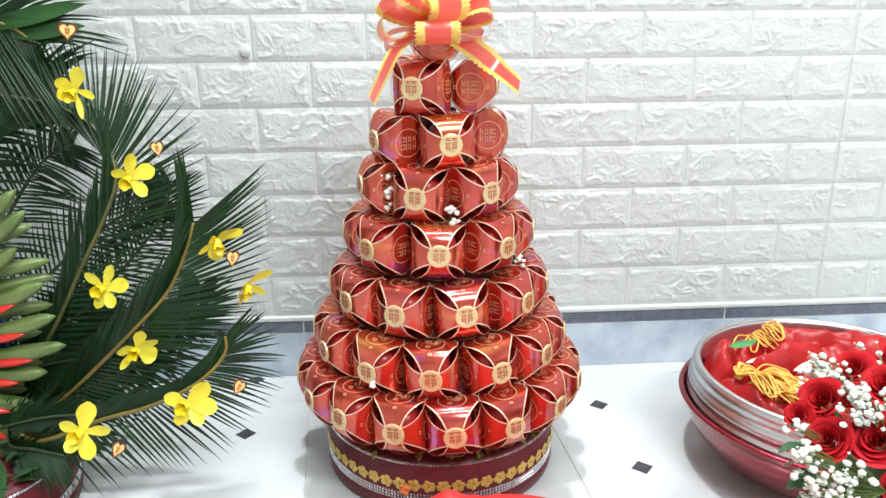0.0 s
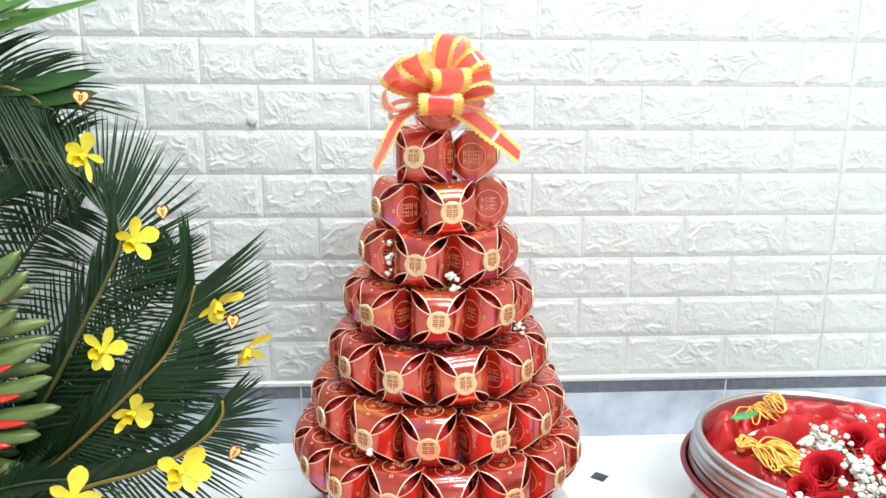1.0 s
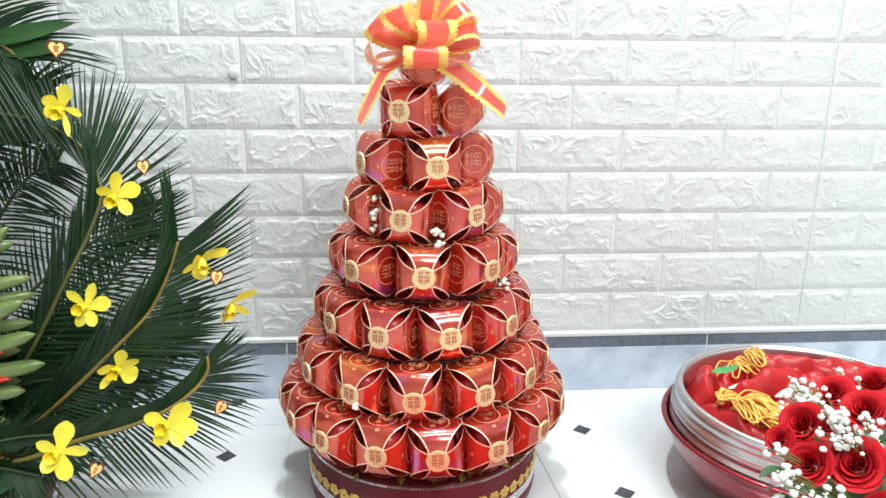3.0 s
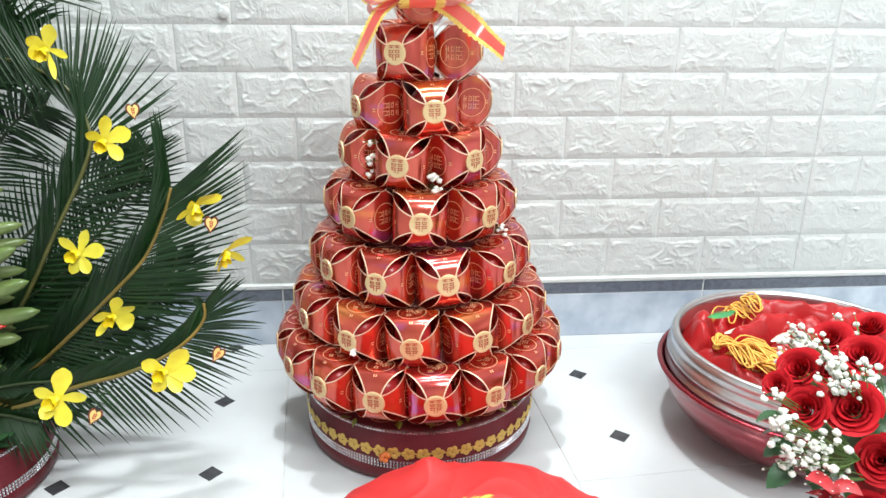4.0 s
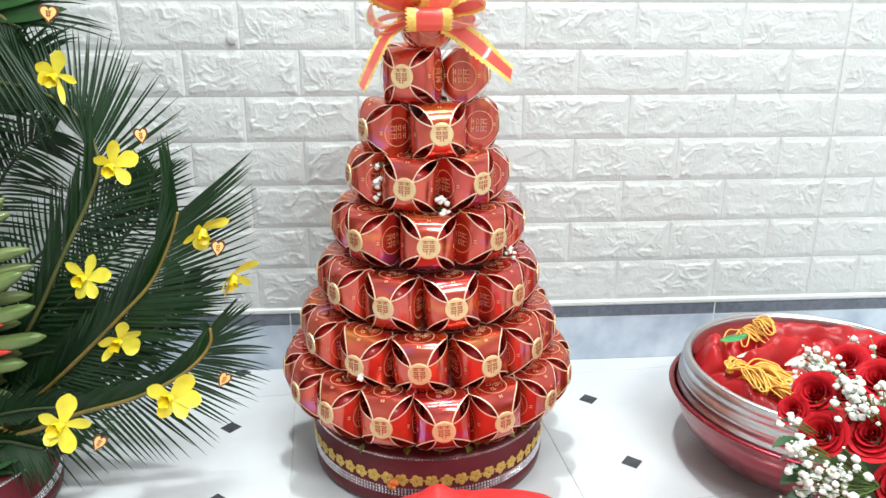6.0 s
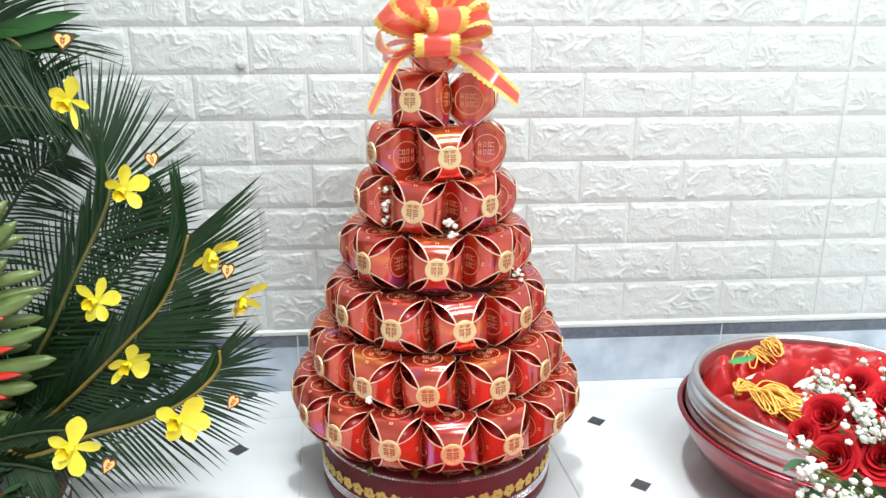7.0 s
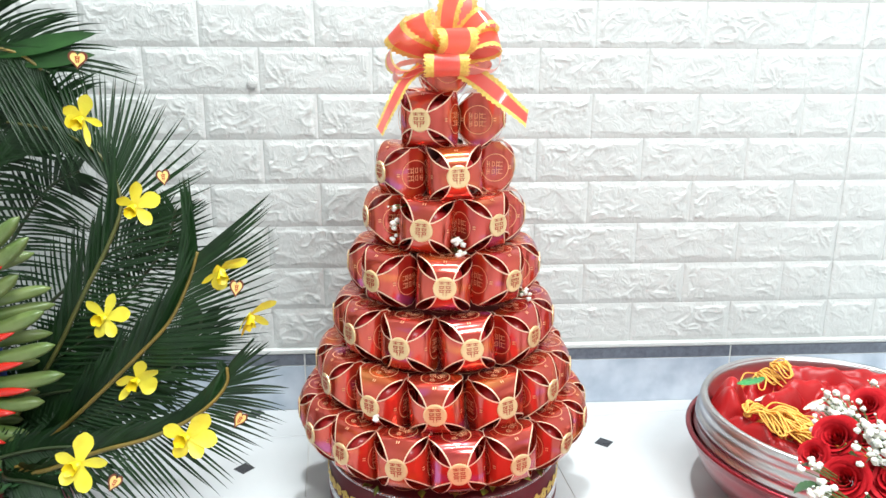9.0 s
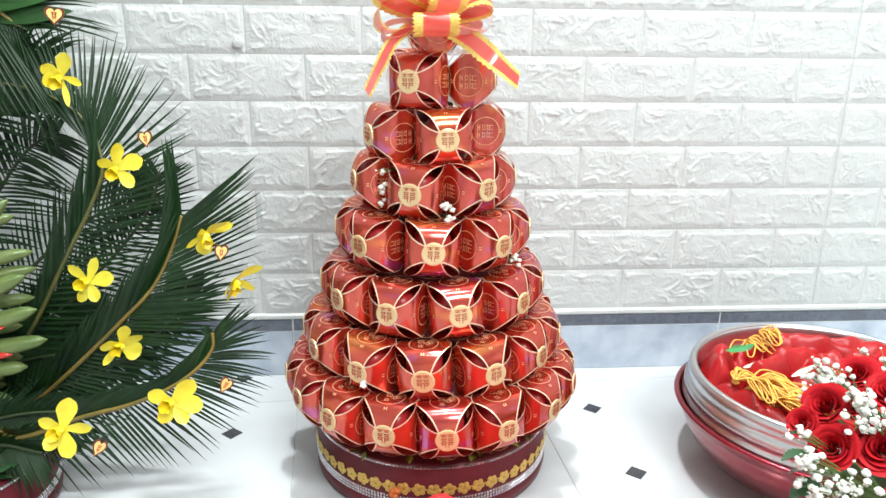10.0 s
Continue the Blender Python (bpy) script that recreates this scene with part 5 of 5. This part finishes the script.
for at, turn, yaw, squash in (((0.054, 0.080, 0.637), 5, 0, 1.0), ((0.140, 0.085, 0.490), -5, 10, 0.75), ((0.235, -0.012, 0.367), 12, 20, 0.75), ((0.234, -0.055, 0.212), 40, 20, 0.70), ((0.090, -0.085, 0.156), 35, 20, 0.70)):
    heart_tag(at, turn, yaw, squash)

# ---- foam bricks of the wall ----


def brick_mesh(width, seed):
    """A foam brick: chamfered edge and a rough, ridged face."""
    bm = bmesh.new()
    nx, nz = (96 if width > 0.12 else 48), 42
    w, h = width * (PANEL - SEAM) / (3.5 * BRICK), COURSE
    rows = []
    for i in range(nx):
        row = []
        for j in range(nz):
            x, z = -w / 2 + w * i / (nx - 1), -h / 2 + h * j / (nz - 1)
            ed = min(w / 2 - abs(x), h / 2 - abs(z))
            v = Vector((x * 34 + seed * 7.7, z * 42 + seed * 3.1, seed))
            warp = Vector((noise.noise(v * 0.8), noise.noise(v * 0.8 + Vector((9, 2, 4))), 0)) * 1.1
            limit = 0.0080 + 0.0045 * noise.noise(v * 0.9)
            depth = 0.0021 + 0.0014 * max(0, 1 - (w / 2 - abs(x)) / 0.0022) + 0.0008 * max(0, 1 - (h / 2 - abs(z)) / 0.0022) - 0.0013 * min(1, max(0, ed - 0.0020) / 0.0060)
            if ed > limit:
                inside = min(1, (ed - limit) / 0.0016)
                a = noise.noise(v * 0.62 + warp * 0.9)
                plates = min(1, max(0, (a - 0.06) / 0.05)) + min(1, max(0, (a + 0.20) / 0.05))
                crest = max(0, 1 - abs(noise.noise(v * 0.95 + warp * 1.2)) * 6.5) ** 1.3
                fine = max(0, 1 - abs(noise.noise(v * 2.3 + warp * 2)) * 4.5)
                where = min(1, max(0, noise.noise(v * 0.5 + Vector((4, 4, 4))) * 2.5 + 0.55))
                depth -= inside * (0.0001 + 0.00055 * plates + 0.0018 * crest * where + 0.0008 * fine * where)
            row.append(Vector((x, depth, z)))
        rows.append(row)
    grid(bm, rows)
    return mesh_of(bm, "brick", FOAM)


FULL = [brick_mesh(BRICK, k) for k in range(10)]
HALFB = [brick_mesh(BRICK / 2, 20 + k) for k in range(6)]
rng = random.Random(3)
far = bmesh.new()
for row in range(-28, 6):
    z = LINE0 - COURSE * (row + 0.5)
    if z > 2.86:
        continue
    for pn in range(-4, 4):
        u = U0 + PANEL * pn + SEAM / 2
        spans = [BRICK] * 3 + [BRICK / 2] if row % 2 == 0 else [BRICK / 2] + [BRICK] * 3
        for wdt in spans:
            scale = (PANEL - SEAM) / (3.5 * BRICK)
            c = u + wdt * scale / 2
            u += wdt * scale
            if c < -3.0 or c > 2.4:
                continue
            me = rng.choice(FULL if wdt > 0.12 else HALFB)
            if -1.35 < c < 1.0 and z < 1.05:
                o = part("brick", me, None, wall_north)
                o.matrix_basis = Matrix.Translation((c, 0, z)) @ Matrix.Rotation(math.pi if rng.random() < 0.5 else 0.0, 4, "Y")
            else:
                w2, h2 = wdt / 2 - 0.002, COURSE / 2 - 0.002
                ring = [far.verts.new((c + a * w2, -0.001 if k else 0.0058, z + b * h2)) for k in (0, 1) for a, b in ((-1, -1), (1, -1), (1, 1), (-1, 1))]
                far.faces.new(ring[4:])
                for k in range(4):
                    far.faces.new((ring[k], ring[(k + 1) % 4], ring[4 + (k + 1) % 4], ring[4 + k]))
tagged(part("far_bricks", far, FOAM, wall_north, smooth=False), kind="stuff")

bm = bmesh.new()
bmesh.ops.create_uvsphere(bm, u_segments=20, v_segments=10, radius=0.0095, matrix=Matrix.Diagonal((1, 0.18, 1, 1)))
o = new("wall_plug", mesh_of(bm, "wall_plug", FOAM))
o.matrix_basis = WALL @ Matrix.Translation((-0.672, -0.0050, 0.596))
tagged(o, "small round white plug stuck on the brick wall", "wall plug")

# ---- floor tiles with black diamond inlays ----
TX, TY = 0.4, 0.3816


def tile_mesh():
    bm = bmesh.new()
    box(bm, -TX / 2 + 0.0006, TX / 2 - 0.0006, -TY / 2 + 0.0006, TY / 2 - 0.0006, -0.004, 0.0, 0.0007)
    return mesh_of(bm, "tile", TILE, False)


def diamond_mesh():
    bm = bmesh.new()
    box(bm, -0.0122, 0.0122, -0.0122, 0.0122, -0.003, 0.0003, 0.0002)
    bmesh.ops.transform(bm, matrix=Matrix.Rotation(radians(45), 4, "Z"), verts=bm.verts)
    return mesh_of(bm, "inlay", DIAMOND, False)


TILE_ME, DIAMOND_ME = tile_mesh(), diamond_mesh()
for i in range(-6, 8):
    for j in range(-10, 2):
        cx, cy = 0.1 + TX * i, 0.0954 + TY * j
        o = part("tile", TILE_ME, None, floor)
        o.location = (cx, cy, 0)
        if -3 <= i <= 4 and j >= -3:
            for dx in (-1, 1):
                for dy in (-1, 1):
                    o = part("diamond_inlay", DIAMOND_ME, None, floor, "small black glazed diamond")
                    o.location = (cx + dx * TX / 4, cy + dy * TY / 4, 0)
